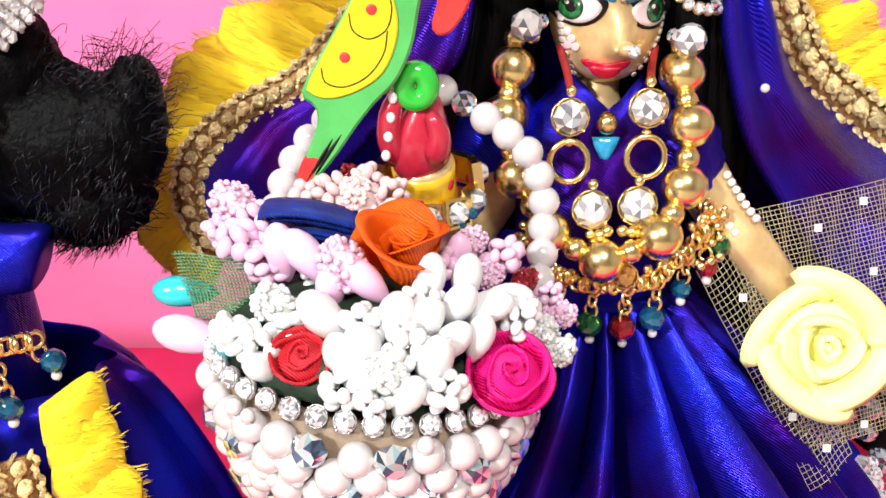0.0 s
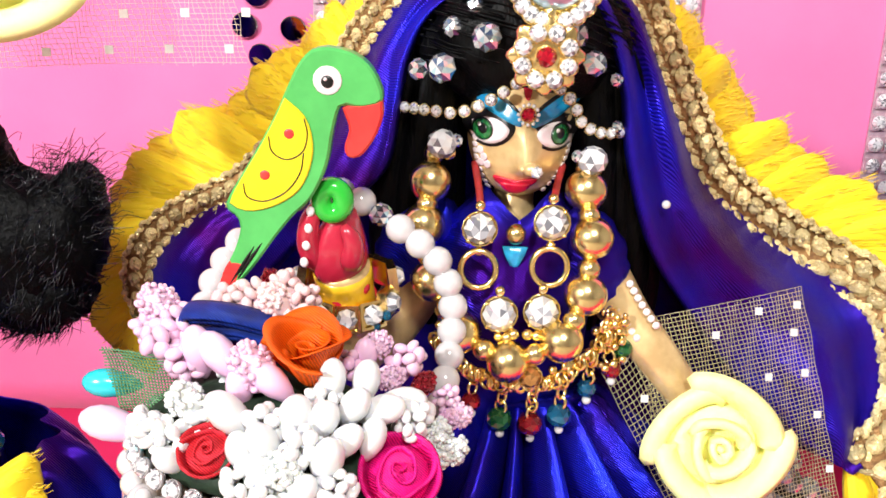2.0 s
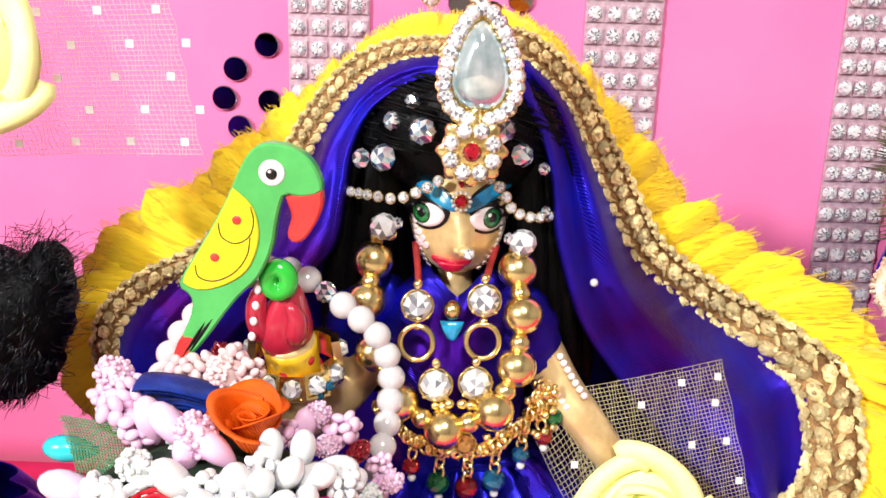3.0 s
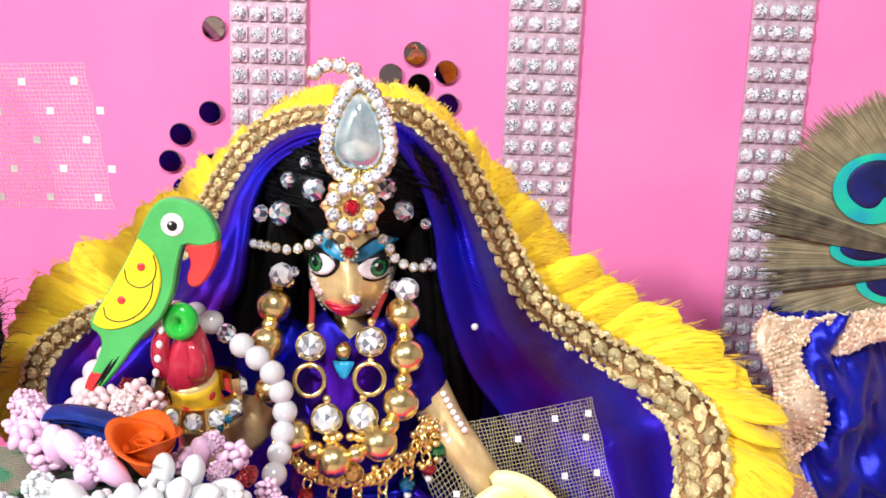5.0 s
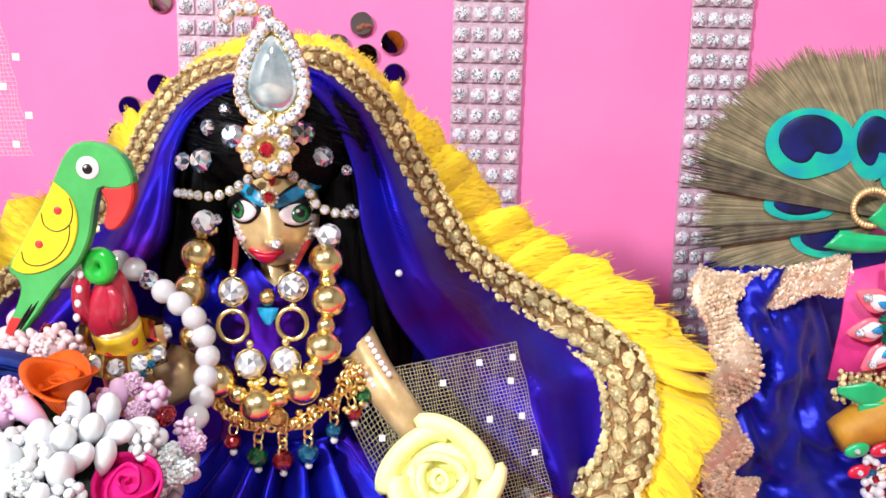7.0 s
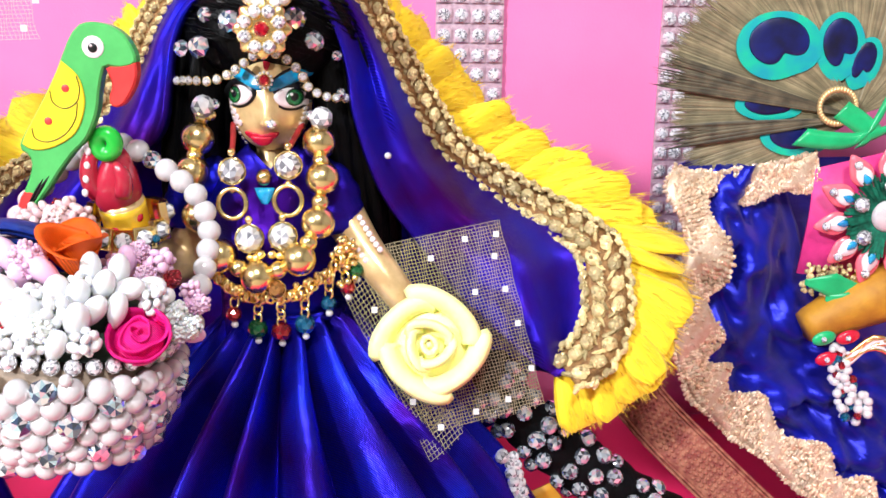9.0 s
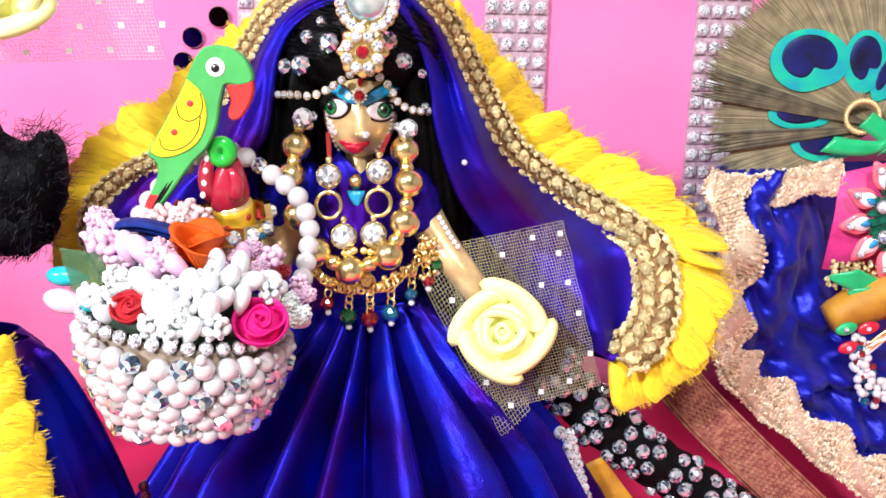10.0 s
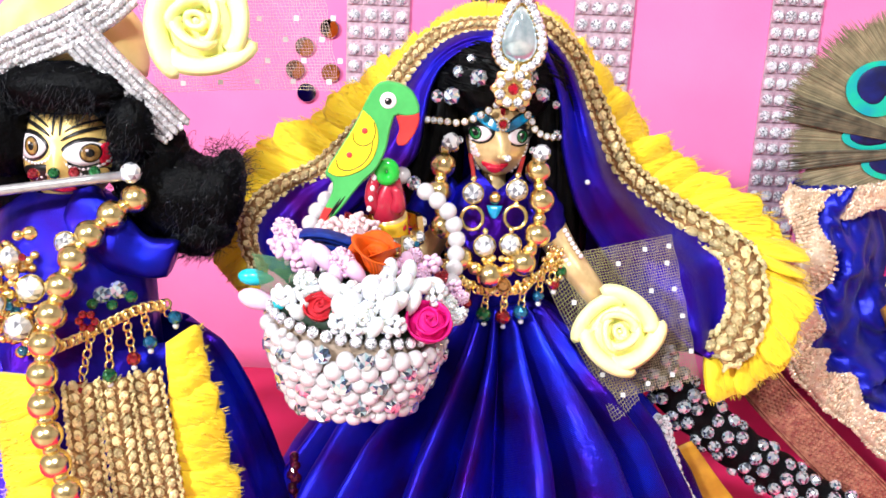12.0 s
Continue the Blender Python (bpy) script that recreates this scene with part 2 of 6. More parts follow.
GARNET_RED = mat("garnet_glass", (0.16, 0.01, 0.03), 0.1, 0.3, col2=(0.08, 0.005, 0.015), scale=300, coat=1.0, island=0.6)
RED_THREAD = mat("red_cord", (0.34, 0.012, 0.014), 0.6, col2=(0.22, 0.01, 0.01), scale=600, bump=0.5)

# ---- building helpers; all places and sizes in millimetres ----
MM = 0.001
ORIGIN = {}


def V(*p):
    return Vector(p)


def curve(pts, n):
    """n points at even parameter along a smooth curve through pts."""
    p = [Vector(q) for q in pts]
    p = [2 * p[0] - p[1]] + p + [2 * p[-1] - p[-2]]
    fine = []
    for i in range(1, len(p) - 2):
        for k in range(24):
            t = k / 24
            a, b, c, d = p[i - 1], p[i], p[i + 1], p[i + 2]
            fine.append(0.5 * (2 * b + (c - a) * t + (2 * a - 5 * b + 4 * c - d) * t * t + (3 * b - a - 3 * c + d) * t ** 3))
    fine.append(p[-2])
    run = [0.0]
    for a, b in zip(fine, fine[1:]):
        run.append(run[-1] + (b - a).length)
    out, j = [], 0
    for k in range(n):
        want = run[-1] * k / (n - 1)
        while j < len(run) - 2 and run[j + 1] < want:
            j += 1
        f = (want - run[j]) / max(run[j + 1] - run[j], 1e-9)
        out.append(fine[j].lerp(fine[j + 1], min(max(f, 0), 1)))
    return out


def thing(name, at, label, category, group="", kind=""):
    ob = new(name)
    ob.empty_display_size = 0.005
    ob.location = Vector(at) * MM
    ORIGIN[ob] = Vector(at)
    return tagged(ob, label, category, group, kind)


def to_mesh(bm, name, mats, smooth=True):
    me = bpy.data.meshes.new(name)
    bmesh.ops.recalc_face_normals(bm, faces=bm.faces)
    bm.to_mesh(me)
    bm.free()
    me.transform(Matrix.Scale(MM, 4))
    for m in (mats if isinstance(mats, (list, tuple)) else [mats]):
        me.materials.append(m)
    me.polygons.foreach_set("use_smooth", [smooth] * len(me.polygons))
    return me


def part(name, bm, material, parent=None, label="", smooth=True, thick=0.0, kind=""):
    """A mesh object from bm, whose coordinates are the place's own millimetres."""
    base = ORIGIN.get(parent, Vector((0, 0, 0)))
    if parent is None:
        base = sum((v.co for v in bm.verts), Vector()) / max(len(bm.verts), 1)
        base.z = min(v.co.z for v in bm.verts)
    for v in bm.verts:
        v.co -= base
    ob = new(name, to_mesh(bm, name, material, smooth))
    ORIGIN[ob] = base
    if parent is None:
        ob.location = base * MM
    else:
        ob.parent = parent
    if thick:
        mod = ob.modifiers.new("thickness", "SOLIDIFY")
        mod.thickness, mod.offset = thick * MM, 0
    return tagged(ob, label, "", "", kind)


def facing(d):
    return Vector(d).normalized().to_track_quat("Z", "Y").to_matrix().to_4x4()


def piece(name, mesh, parent, at, size=1.0, turn=None, label="", category="", group=""):
    """An object on a shared mesh, at a place in millimetres."""
    ob = new(name, mesh)
    base = ORIGIN.get(parent, Vector((0, 0, 0)))
    s = size if isinstance(size, (tuple, list)) else (size,) * 3
    ob.matrix_basis = Matrix.Translation((Vector(at) - base) * MM) @ (turn or Matrix()) @ Matrix.Diagonal((*s, 1))
    if parent is not None:
        ob.parent = parent
    ORIGIN[ob] = Vector(at)
    return tagged(ob, label, category, group)


BALLS = {}


def ball(bm, at, r, seg=12, rings=8, turn=None, index=0):
    if (seg, rings) not in BALLS:
        pts = [V(0, 0, -1)] + [V(math.sin(math.pi * j / rings) * math.cos(2 * math.pi * i / seg), math.sin(math.pi * j / rings) * math.sin(2 * math.pi * i / seg), -math.cos(math.pi * j / rings))
                               for j in range(1, rings) for i in range(seg)] + [V(0, 0, 1)]
        k = lambda j, i: 1 + (j - 1) * seg + i % seg
        faces = [(0, k(1, i + 1), k(1, i)) for i in range(seg)] + [(k(j, i), k(j, i + 1), k(j + 1, i + 1), k(j + 1, i)) for j in range(1, rings - 1) for i in range(seg)]
        faces += [(k(rings - 1, i), k(rings - 1, i + 1), len(pts) - 1) for i in range(seg)]
        BALLS[seg, rings] = pts, faces
    pts, faces = BALLS[seg, rings]
    s = r if isinstance(r, (tuple, list)) else (r,) * 3
    m = Matrix.Translation(at) @ (turn or Matrix()) @ Matrix.Diagonal((*s, 1))
    vs = [bm.verts.new(m @ p) for p in pts]
    for f in faces:
        bm.faces.new([vs[i] for i in f]).material_index = index


def nugget(bm, at, r, turn=None, rough=0.26, cuts=(9, 6)):
    """A small uneven lump of metal thread."""
    n = len(bm.verts)
    ball(bm, at, r, *cuts, turn)
    bm.verts.ensure_lookup_table()
    c = Vector(at)
    for v in bm.verts[n:]:
        v.co = c + (v.co - c) * (1 + random.uniform(-rough, rough))


def grid(bm, rows, wrap=False, index=0, caps=False):
    vs = [[bm.verts.new(p) for p in r] for r in rows]
    for a, b in zip(vs, vs[1:]):
        k = len(a)
        for i in range(k if wrap else k - 1):
            bm.faces.new((a[i], a[(i + 1) % k], b[(i + 1) % k], b[i])).material_index = index
    if caps:
        bm.faces.new(vs[0]).material_index = index
        bm.faces.new(vs[-1]).material_index = index
    return vs


def tube(bm, pts, radius, seg=8, index=0, flat=1.0, closed=False):
    n = len(pts)
    rows, side = [], None
    for i, p in enumerate(pts):
        a, b = (pts[i - 1], pts[(i + 1) % n]) if closed else (pts[max(i - 1, 0)], pts[min(i + 1, n - 1)])
        d = (Vector(b) - Vector(a)).normalized()
        if side is None:
            side = d.orthogonal().normalized()
        side = (side - d * side.dot(d)).normalized()
        up = d.cross(side)
        r = radius[i] if isinstance(radius, (list, tuple)) else radius
        rows.append([Vector(p) + side * (r * math.cos(2 * math.pi * k / seg)) + up * (r * flat * math.sin(2 * math.pi * k / seg)) for k in range(seg)])
    if closed:
        rows.append(rows[0])
    vs = grid(bm, rows, True, index, caps=not closed)
    if closed:
        bmesh.ops.remove_doubles(bm, verts=vs[0] + vs[-1], dist=1e-4)


def shared(name, build, material, smooth=True):
    bm = bmesh.new()
    build(bm)
    return to_mesh(bm, name, material, smooth)


def gem_shape(sides=8, domed=0.75):
    def build(bm):
        for k in range(sides):
            a, b, c = (2 * math.pi * (k + o) / sides for o in (0, 1, 0.5))
            p = lambda t, r, z: Vector((r * math.cos(t), r * math.sin(t), z))
            faces = [(p(a, 1, 0), p(b, 1, 0), p(c, 0.86, domed * 0.45)), (p(a, 1, 0), p(c, 0.86, domed * 0.45), p(a, 0.55, domed)),
                     (p(b, 1, 0), p(b, 0.55, domed), p(c, 0.86, domed * 0.45)), (p(a, 0.55, domed), p(c, 0.86, domed * 0.45), p(b, 0.55, domed)),
                     (p(a, 0.55, domed), p(b, 0.55, domed), p(0, 0, domed * 1.02)), (p(b, 1, 0), p(a, 1, 0), p(0, 0, -0.5))]
            for f in faces:
                bm.faces.new([bm.verts.new(v) for v in f])
    return build


def facet_ball(bm):
    bmesh.ops.create_icosphere(bm, subdivisions=2, radius=1)
    bmesh.ops.split_edges(bm, edges=bm.edges)


def cup_shape(bm):
    """A round metal cup with four claws."""
    prof = [(0.5, -0.55), (1.05, -0.5), (1.12, 0.0), (1.04, 0.08), (0.98, -0.05)]
    grid(bm, [[Vector((r * math.cos(t), r * math.sin(t), z)) for t in [2 * math.pi * k / 16 for k in range(16)]] for r, z in prof], True)
    for k in range(4):
        t = math.pi / 4 + k * math.pi / 2
        ball(bm, V(1.0 * math.cos(t), 1.0 * math.sin(t), 0.2), (0.16, 0.16, 0.24), 6, 4)


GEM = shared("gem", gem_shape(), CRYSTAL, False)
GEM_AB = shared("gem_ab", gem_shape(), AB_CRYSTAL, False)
GEM_RED = shared("gem_red", gem_shape(), RED_GEM, False)
CUP = shared("cup", cup_shape, GOLD)
CUP_SILVER = shared("cup_silver", cup_shape, SILVER)
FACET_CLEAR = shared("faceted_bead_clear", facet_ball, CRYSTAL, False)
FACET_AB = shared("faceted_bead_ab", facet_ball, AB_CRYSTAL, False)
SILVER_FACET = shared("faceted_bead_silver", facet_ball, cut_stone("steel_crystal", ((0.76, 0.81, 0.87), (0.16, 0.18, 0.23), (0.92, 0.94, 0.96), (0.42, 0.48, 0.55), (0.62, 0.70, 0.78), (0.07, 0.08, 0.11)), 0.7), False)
FACET = {"green": shared("faceted_bead_green", facet_ball, GREEN_GEM, False), "red": shared("faceted_bead_red", facet_ball, RUBY_BEAD, False),
         "blue": shared("faceted_bead_blue", facet_ball, BLUE_BEAD, False)}
GARNET = shared("garnet_bead", facet_ball, GARNET_RED, False)
SPHERE_GOLD = shared("gold_bead", lambda bm: ball(bm, V(0, 0, 0), 1, 24, 16), GOLD)
SPHERE_PEARL = shared("pearl", lambda bm: ball(bm, V(0, 0, 0), 1, 20, 12), PEARL)


def stone(parent, at, r, d=(0, -1, 0.25), gem=None, cup=None, name="rhinestone"):
    """A cut stone in a claw cup."""
    t = facing(d)
    if cup is not None:
        c = piece("setting", cup, parent, at, r, t)
    return piece(name, gem or GEM, parent, Vector(at) + Vector(d).normalized() * 0.1 * r, r, t)


def ring(bm, at, r, w, d=(0, -1, 0.1), seg=20, squash=1.0):
    t = facing(d)
    pts = [Vector(at) + t.to_3x3() @ Vector((r * math.cos(a), r * squash * math.sin(a), 0)) for a in [2 * math.pi * k / seg for k in range(seg)]]
    tube(bm, pts, w, 6, closed=True)

# ---- the setting ----


def slab(name, x0, x1, y0, y1, z0, z1, material, label, nx=40, ny=40, wobble=0.0, axis="y"):
    """A thick cloth-covered board, its seen side faintly uneven."""
    bm = bmesh.new()
    rows = []
    for j in range(ny + 1):
        row = []
        for i in range(nx + 1):
            u, v = i / nx, j / ny
            if axis == "y":
                p = V(x0 + (x1 - x0) * u, y0, z0 + (z1 - z0) * v)
                p.y += wobble * noise.noise(p * 0.012)
            else:
                p = V(x0 + (x1 - x0) * u, y0 + (y1 - y0) * v, z1)
                p.z += wobble * noise.noise(p * 0.015)
            row.append(p)
        rows.append(row)
    vs = grid(bm, rows)
    back = [bm.verts.new((v.co.x, y1, v.co.z) if axis == "y" else (v.co.x, v.co.y, z0)) for v in (vs[0][0], vs[0][-1], vs[-1][-1], vs[-1][0])]
    bm.faces.new(back)
    for a, b, side in ((0, 1, vs[0]), (1, 2, [r[-1] for r in vs]), (2, 3, vs[-1][::-1]), (3, 0, [r[0] for r in vs][::-1])):
        bm.faces.new([back[b], back[a]] + side)
    return tagged(part(name, bm, material), label, "", "", "structure")


wall = slab("wall_north", -520, 620, 366, 386, 0, 560, PINK_CLOTH, "bright pink cloth-covered backdrop board", wobble=1.2)
table = slab("floor_front", -1000, 1100, -1500, 60, -34, -14, mat("beige_tabletop", (0.42, 0.34, 0.26), 0.5, col2=(0.34, 0.26, 0.19), scale=12, bump=0.1), "plain beige tabletop in front of the platform", axis="z")
floor = slab("floor", -520, 620, 60, 420, -14, 0, MAGENTA, "deep magenta cloth spread over a low platform", wobble=0.0, axis="z")

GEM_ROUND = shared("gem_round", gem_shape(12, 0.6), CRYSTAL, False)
# unseen plain walls and ceiling added round the table for bounce and reflections
PLASTER = mat("cream_plaster", (0.40, 0.38, 0.36), 0.9, col2=(0.34, 0.32, 0.30), scale=6, bump=0.1, bscale=60)
for name, lo, hi in (("wall_west", (-1020, -1520, -34), (-1000, 440, 1500)), ("wall_east", (1100, -1520, -34), (1120, 440, 1500)), ("wall_south", (-1000, -1520, -34), (1100, -1500, 1500)),
                     ("wall_back", (-1000, 420, -34), (1100, 440, 1500)), ("ceiling", (-1020, -1520, 1500), (1120, 440, 1520)), ("floor_back", (-1000, 60, -50), (1100, 420, -34))):
    bm = bmesh.new()
    grid(bm, [[V(lo[0], lo[1], z), V(hi[0], lo[1], z), V(hi[0], hi[1], z), V(lo[0], hi[1], z)] for z in (lo[2], hi[2])], True, caps=True)
    tagged(part(name, bm, PLASTER, None, "unseen plain cream plaster added to close the room and bounce light", smooth=False), kind="structure")
# rhinestone ribbons on the backdrop
for cx, ws in ((-21.5, 1.06), (97, 1.0), (198, 0.86)):
    strip = thing("rhinestone_ribbon", (cx, 364, 48), "silver ribbon with four rows of clear rhinestones, glued on pink cloth", "ribbon", "ribbons on the backdrop")
    bm = bmesh.new()
    rows = [[V(cx - 15.5 * ws, 365, z), V(cx - 15.5 * ws, 364, z), V(cx + 15.5 * ws, 364, z), V(cx + 15.5 * ws, 365, z)] for z in range(48, 331, 6)]
    grid(bm, rows, True, caps=True)
    for j in range(32):
        for i in range(4):
            c = V(cx + (7.75 * i - 11.6) * ws, 363.2, 54 + 8.75 * j)
            grid(bm, [[c + V(sx * 3.3 * ws, dy, sz * 3.1) for sx, sz in ((-1, -1), (1, -1), (1, 1), (-1, 1))] for dy in (0.8, -0.4)], True, caps=True)
    part("ribbon_backing", bm, mat("silver_ribbon", (0.74, 0.55, 0.62), 0.35, 0.4, col2=(0.52, 0.34, 0.42), scale=400, bump=0.4, bscale=1200) if cx < 0 else bpy.data.materials["silver_ribbon"], strip, smooth=False)
    for j in range(32):
        for i in range(4):
            piece("rhinestone", GEM_ROUND, strip, V(cx + (7.75 * i - 11.6) * ws + random.uniform(-0.2, 0.2), 362.7, 54 + 8.75 * j), 3.05,
                  facing((random.uniform(-0.12, 0.12), -1, random.uniform(-0.1, 0.2))))

# round mirrors set in flowers
DISC = shared("mirror_disc", lambda bm: grid(bm, [[V(r * math.cos(t), r * math.sin(t), z) for t in [2 * math.pi * k / 24 for k in range(24)]]
              for r, z in ((1, -0.2), (1, 0.0), (0.93, 0.07), (0.05, 0.07))], True, caps=True), MIRROR, False)
for x, z in ((44, 210), (42, 223.5), (55.5, 216), (56.5, 202), (45, 196.5), (31.5, 214), (32, 202), (-45, 231),
             (-47, 195), (-60, 185), (-65, 173), (-46, 172), (-59, 161)):
    d = (random.uniform(-0.05, 0.05), -1, random.uniform(-0.16, 0.10))
    piece("mirror_disc", DISC, None, V(x, 364, z), 5.1, facing(d), "small round mirror glued on the pink backdrop", "mirror", "mirrors on the backdrop")

# ---- the doll with the basket ----
HC, HR = V(33.5, 196, 168.6), V(11.7, 12.5, 15.8)


def face_y(x, z, c=HC, r=HR):
    k = 1 - ((x - c.x) / r.x) ** 2 - ((z - c.z) / r.z) ** 2
    return c.y - r.y * math.sqrt(max(k, 0.02))


def head(bm, c=HC, r=HR, nose=V(34.6, 0, 163), size=1.0):
    rows = []
    for j in range(1, 40):
        e = math.pi * j / 40 - math.pi / 2
        row = []
        for i in range(64):
            a = 2 * math.pi * i / 64
            n = V(math.cos(e) * math.cos(a), math.cos(e) * math.sin(a), math.sin(e))
            p = V(c.x + r.x * n.x, c.y + r.y * n.y, c.z + r.z * n.z)
            if n.z < 0:
                p.x = c.x + (p.x - c.x) * (1 - 0.12 * (-n.z) ** 2)
                p.z += 1.3 * size * n.z ** 4
            if n.y < 0:
                g = math.exp(-((p.x - nose.x) / (2.0 * size)) ** 2)
                h = p.z - nose.z
                p.y -= 3.6 * size * g * (math.exp(-(h / (2.2 * size)) ** 2) if h < 0 else max(0, 1 - h / (10 * size)) ** 1.3)
                p.y += 0.5 * size * math.exp(-((h + 4.5) / 1.6) ** 2) * math.exp(-((p.x - nose.x) / 5) ** 2) * 0.5
            row.append(p)
        rows.append(row)
    grid(bm, rows, True, caps=True)


def paint(bm, x, z, a, b, index, lift, c=HC, r=HR, turn=0.0, almond=1.0, bend=0.0, seg=24):
    """A thin raised patch of enamel that follows the face."""
    ca, sa = math.cos(turn), math.sin(turn)
    rows = []
    for k in (1.0, 0.99, 0.66, 0.33, 0.03):
        row = []
        for i in range(seg):
            t = 2 * math.pi * i / seg
            u = a * k * math.cos(t)
            w = b * k * math.sin(t) * (abs(math.sin(t)) ** (almond - 1) if almond > 1 else 1) + bend * (u / a) ** 2
            px, pz = x + u * ca - w * sa, z + u * sa + w * ca
            row.append(V(px, face_y(px, pz, c, r) - (lift if k < 1 else -0.5), pz))
        rows.append(row)
    grid(bm, rows, True, index, caps=True)


bm = bmesh.new()
head(bm)
tube(bm, [V(33, 199, 158), V(33, 198, 151), V(33, 194, 141), V(33.5, 196, 122), V(35, 200, 90), V(36, 200, 40), V(36, 200, 0)], [4.6, 4.6, 7, 13, 11, 16, 22], 24)
ball(bm, V(35.3, 180.6, 163.3), (1.75, 1.7, 1.5), 14, 10)
for sx in (-1.5, 1.5):
    ball(bm, V(35.2 + sx, 182.2, 163.0), (1.0, 1.2, 0.9), 10, 8)
# eyes
for ex, ez, ix, tw in ((26.2, 170.4, 24.9, 0.10), (40.6, 169.8, 41.6, -0.10)):
    paint(bm, ex, ez + 0.5, 5.6, 4.1, 1, 0.25, turn=tw, almond=1.2)
    paint(bm, ex, ez - 0.1, 4.4, 2.8, 2, 0.42, turn=tw, almond=1.3)
    paint(bm, ix, ez + 0.1, 2.25, 2.45, 1, 0.58)
    paint(bm, ix, ez - 0.1, 1.95, 2.15, 3, 0.68)
    paint(bm, ix, ez + 0.2, 0.95, 1.1, 1, 0.80)
    paint(bm, ix - 0.7, ez + 0.9, 0.42, 0.42, 2, 0.92, seg=10)
# brows
for bx, bz, tw in ((28.2, 175.6, -0.42), (40.0, 175.3, 0.40)):
    paint(bm, bx, bz, 6.0, 2.0, 4, 0.35, turn=tw, almond=1.2, bend=-1.4)
    paint(bm, bx, bz + 1.9, 5.8, 0.4, 1, 0.5, turn=tw, bend=-1.4)
# lips
paint(bm, 30.4, 159.0, 3.0, 1.0, 5, 0.9, turn=-0.20, bend=0.5)
paint(bm, 34.4, 159.0, 3.0, 1.0, 5, 0.92, turn=0.22, bend=0.5)
paint(bm, 32.4, 157.5, 3.2, 1.3, 5, 1.1, bend=1.1)
# white dots on the cheeks
for k in range(9):
    t = k / 8
    for px in (23.4 + 3.4 * t ** 2, 44.2 - 5.2 * t ** 2):
        paint(bm, px, 168.0 - 11.5 * t, 0.62, 0.62, 2, 0.35, seg=8)
for px, pz in ((24.6, 165.6), (25.4, 164.2), (24.9, 162.8), (26.2, 162.6)):
    paint(bm, px, pz, 0.75, 0.95, 2, 0.4, seg=8)
paint(bm, 32.6, 156.6, 0.6, 0.5, 2, 0.4, seg=8)
paint(bm, 34.2, 179.0, 0.9, 2.0, 5, 0.4, almond=1.2)
# raised forearm with a painted cuff, and its closed hand
tube(bm, curve([V(16, 200, 138), V(6, 198, 122), V(-2, 184, 120), V(-3, 179, 128), V(-3.5, 177, 137), V(-4, 175, 143)], 24),
     [7] * 10 + [6.5] * 6 + [6] * 8, 20)
tube(bm, curve([V(-2.8, 179, 129), V(-3.4, 177.4, 136), V(-3.9, 175.4, 142)], 8), 6.25, 24, 6)
for a in range(6):
    t = 2 * math.pi * a / 6 + 0.3
    ball(bm, V(-3.3 + 5.3 * math.cos(t), 177.4 + 5.3 * math.sin(t), 137 + (1.6 if a % 2 else -1.8)), (1.6, 1.6, 1.8), 10, 8, index=5)
palm = curve([V(-3.9, 175.4, 141), V(-4.2, 174, 146), V(-3.6, 173, 152), V(-2.6, 172, 157)], 14)
tube(bm, palm, [5.4, 6.0, 6.4, 6.6, 6.6, 6.4, 6.1, 5.8, 5.3, 4.8, 4.2, 3.6, 2.8, 1.6], 18, 7, flat=0.8)
tube(bm, curve([V(-8.4, 172, 144), V(-10.0, 170, 149), V(-9.6, 169.5, 154), V(-7.6, 170, 158)], 10), [2.2, 2.5, 2.6, 2.5, 2.4, 2.3, 2.2, 2.0, 1.7, 1.0], 12, 7)
tube(bm, curve([V(-1.4, 169.4, 145), V(-0.6, 168, 150), V(-2.6, 168, 154)], 8), [2.2, 2.4, 2.4, 2.2, 2.0, 1.8, 1.5, 0.9], 12, 7)
for k in range(4):
    ball(bm, V(-10.6 + 0.5 * k, 167.6, 146 + 3.6 * k), (0.9, 0.5, 1.1), 8, 6, index=2)
# lowered arm with white dots
arm = curve([V(54, 193, 136), V(60, 189, 127), V(67, 185, 119), V(71, 184, 114), V(74, 184, 110)], 20)
tube(bm, arm, [6.2 - 0.1 * k for k in range(20)], 20)
for k in range(2, 9):
    for s in (-1, 1):
        ball(bm, arm[k] + V(2.0 * s + 1.4, -5.4, 1.6 * s + 1.6), (0.9, 0.5, 0.9), 8, 6, index=2)
doll = part("doll", bm, [BRASS_SKIN, BLACK_PAINT, WHITE_PAINT, EYE_GREEN, BROW_BLUE, LIP_RED, CUFF_YELLOW, HAND_RED], None,
            "brass doll with enamelled face and red painted hand")
tagged(doll, category="doll")

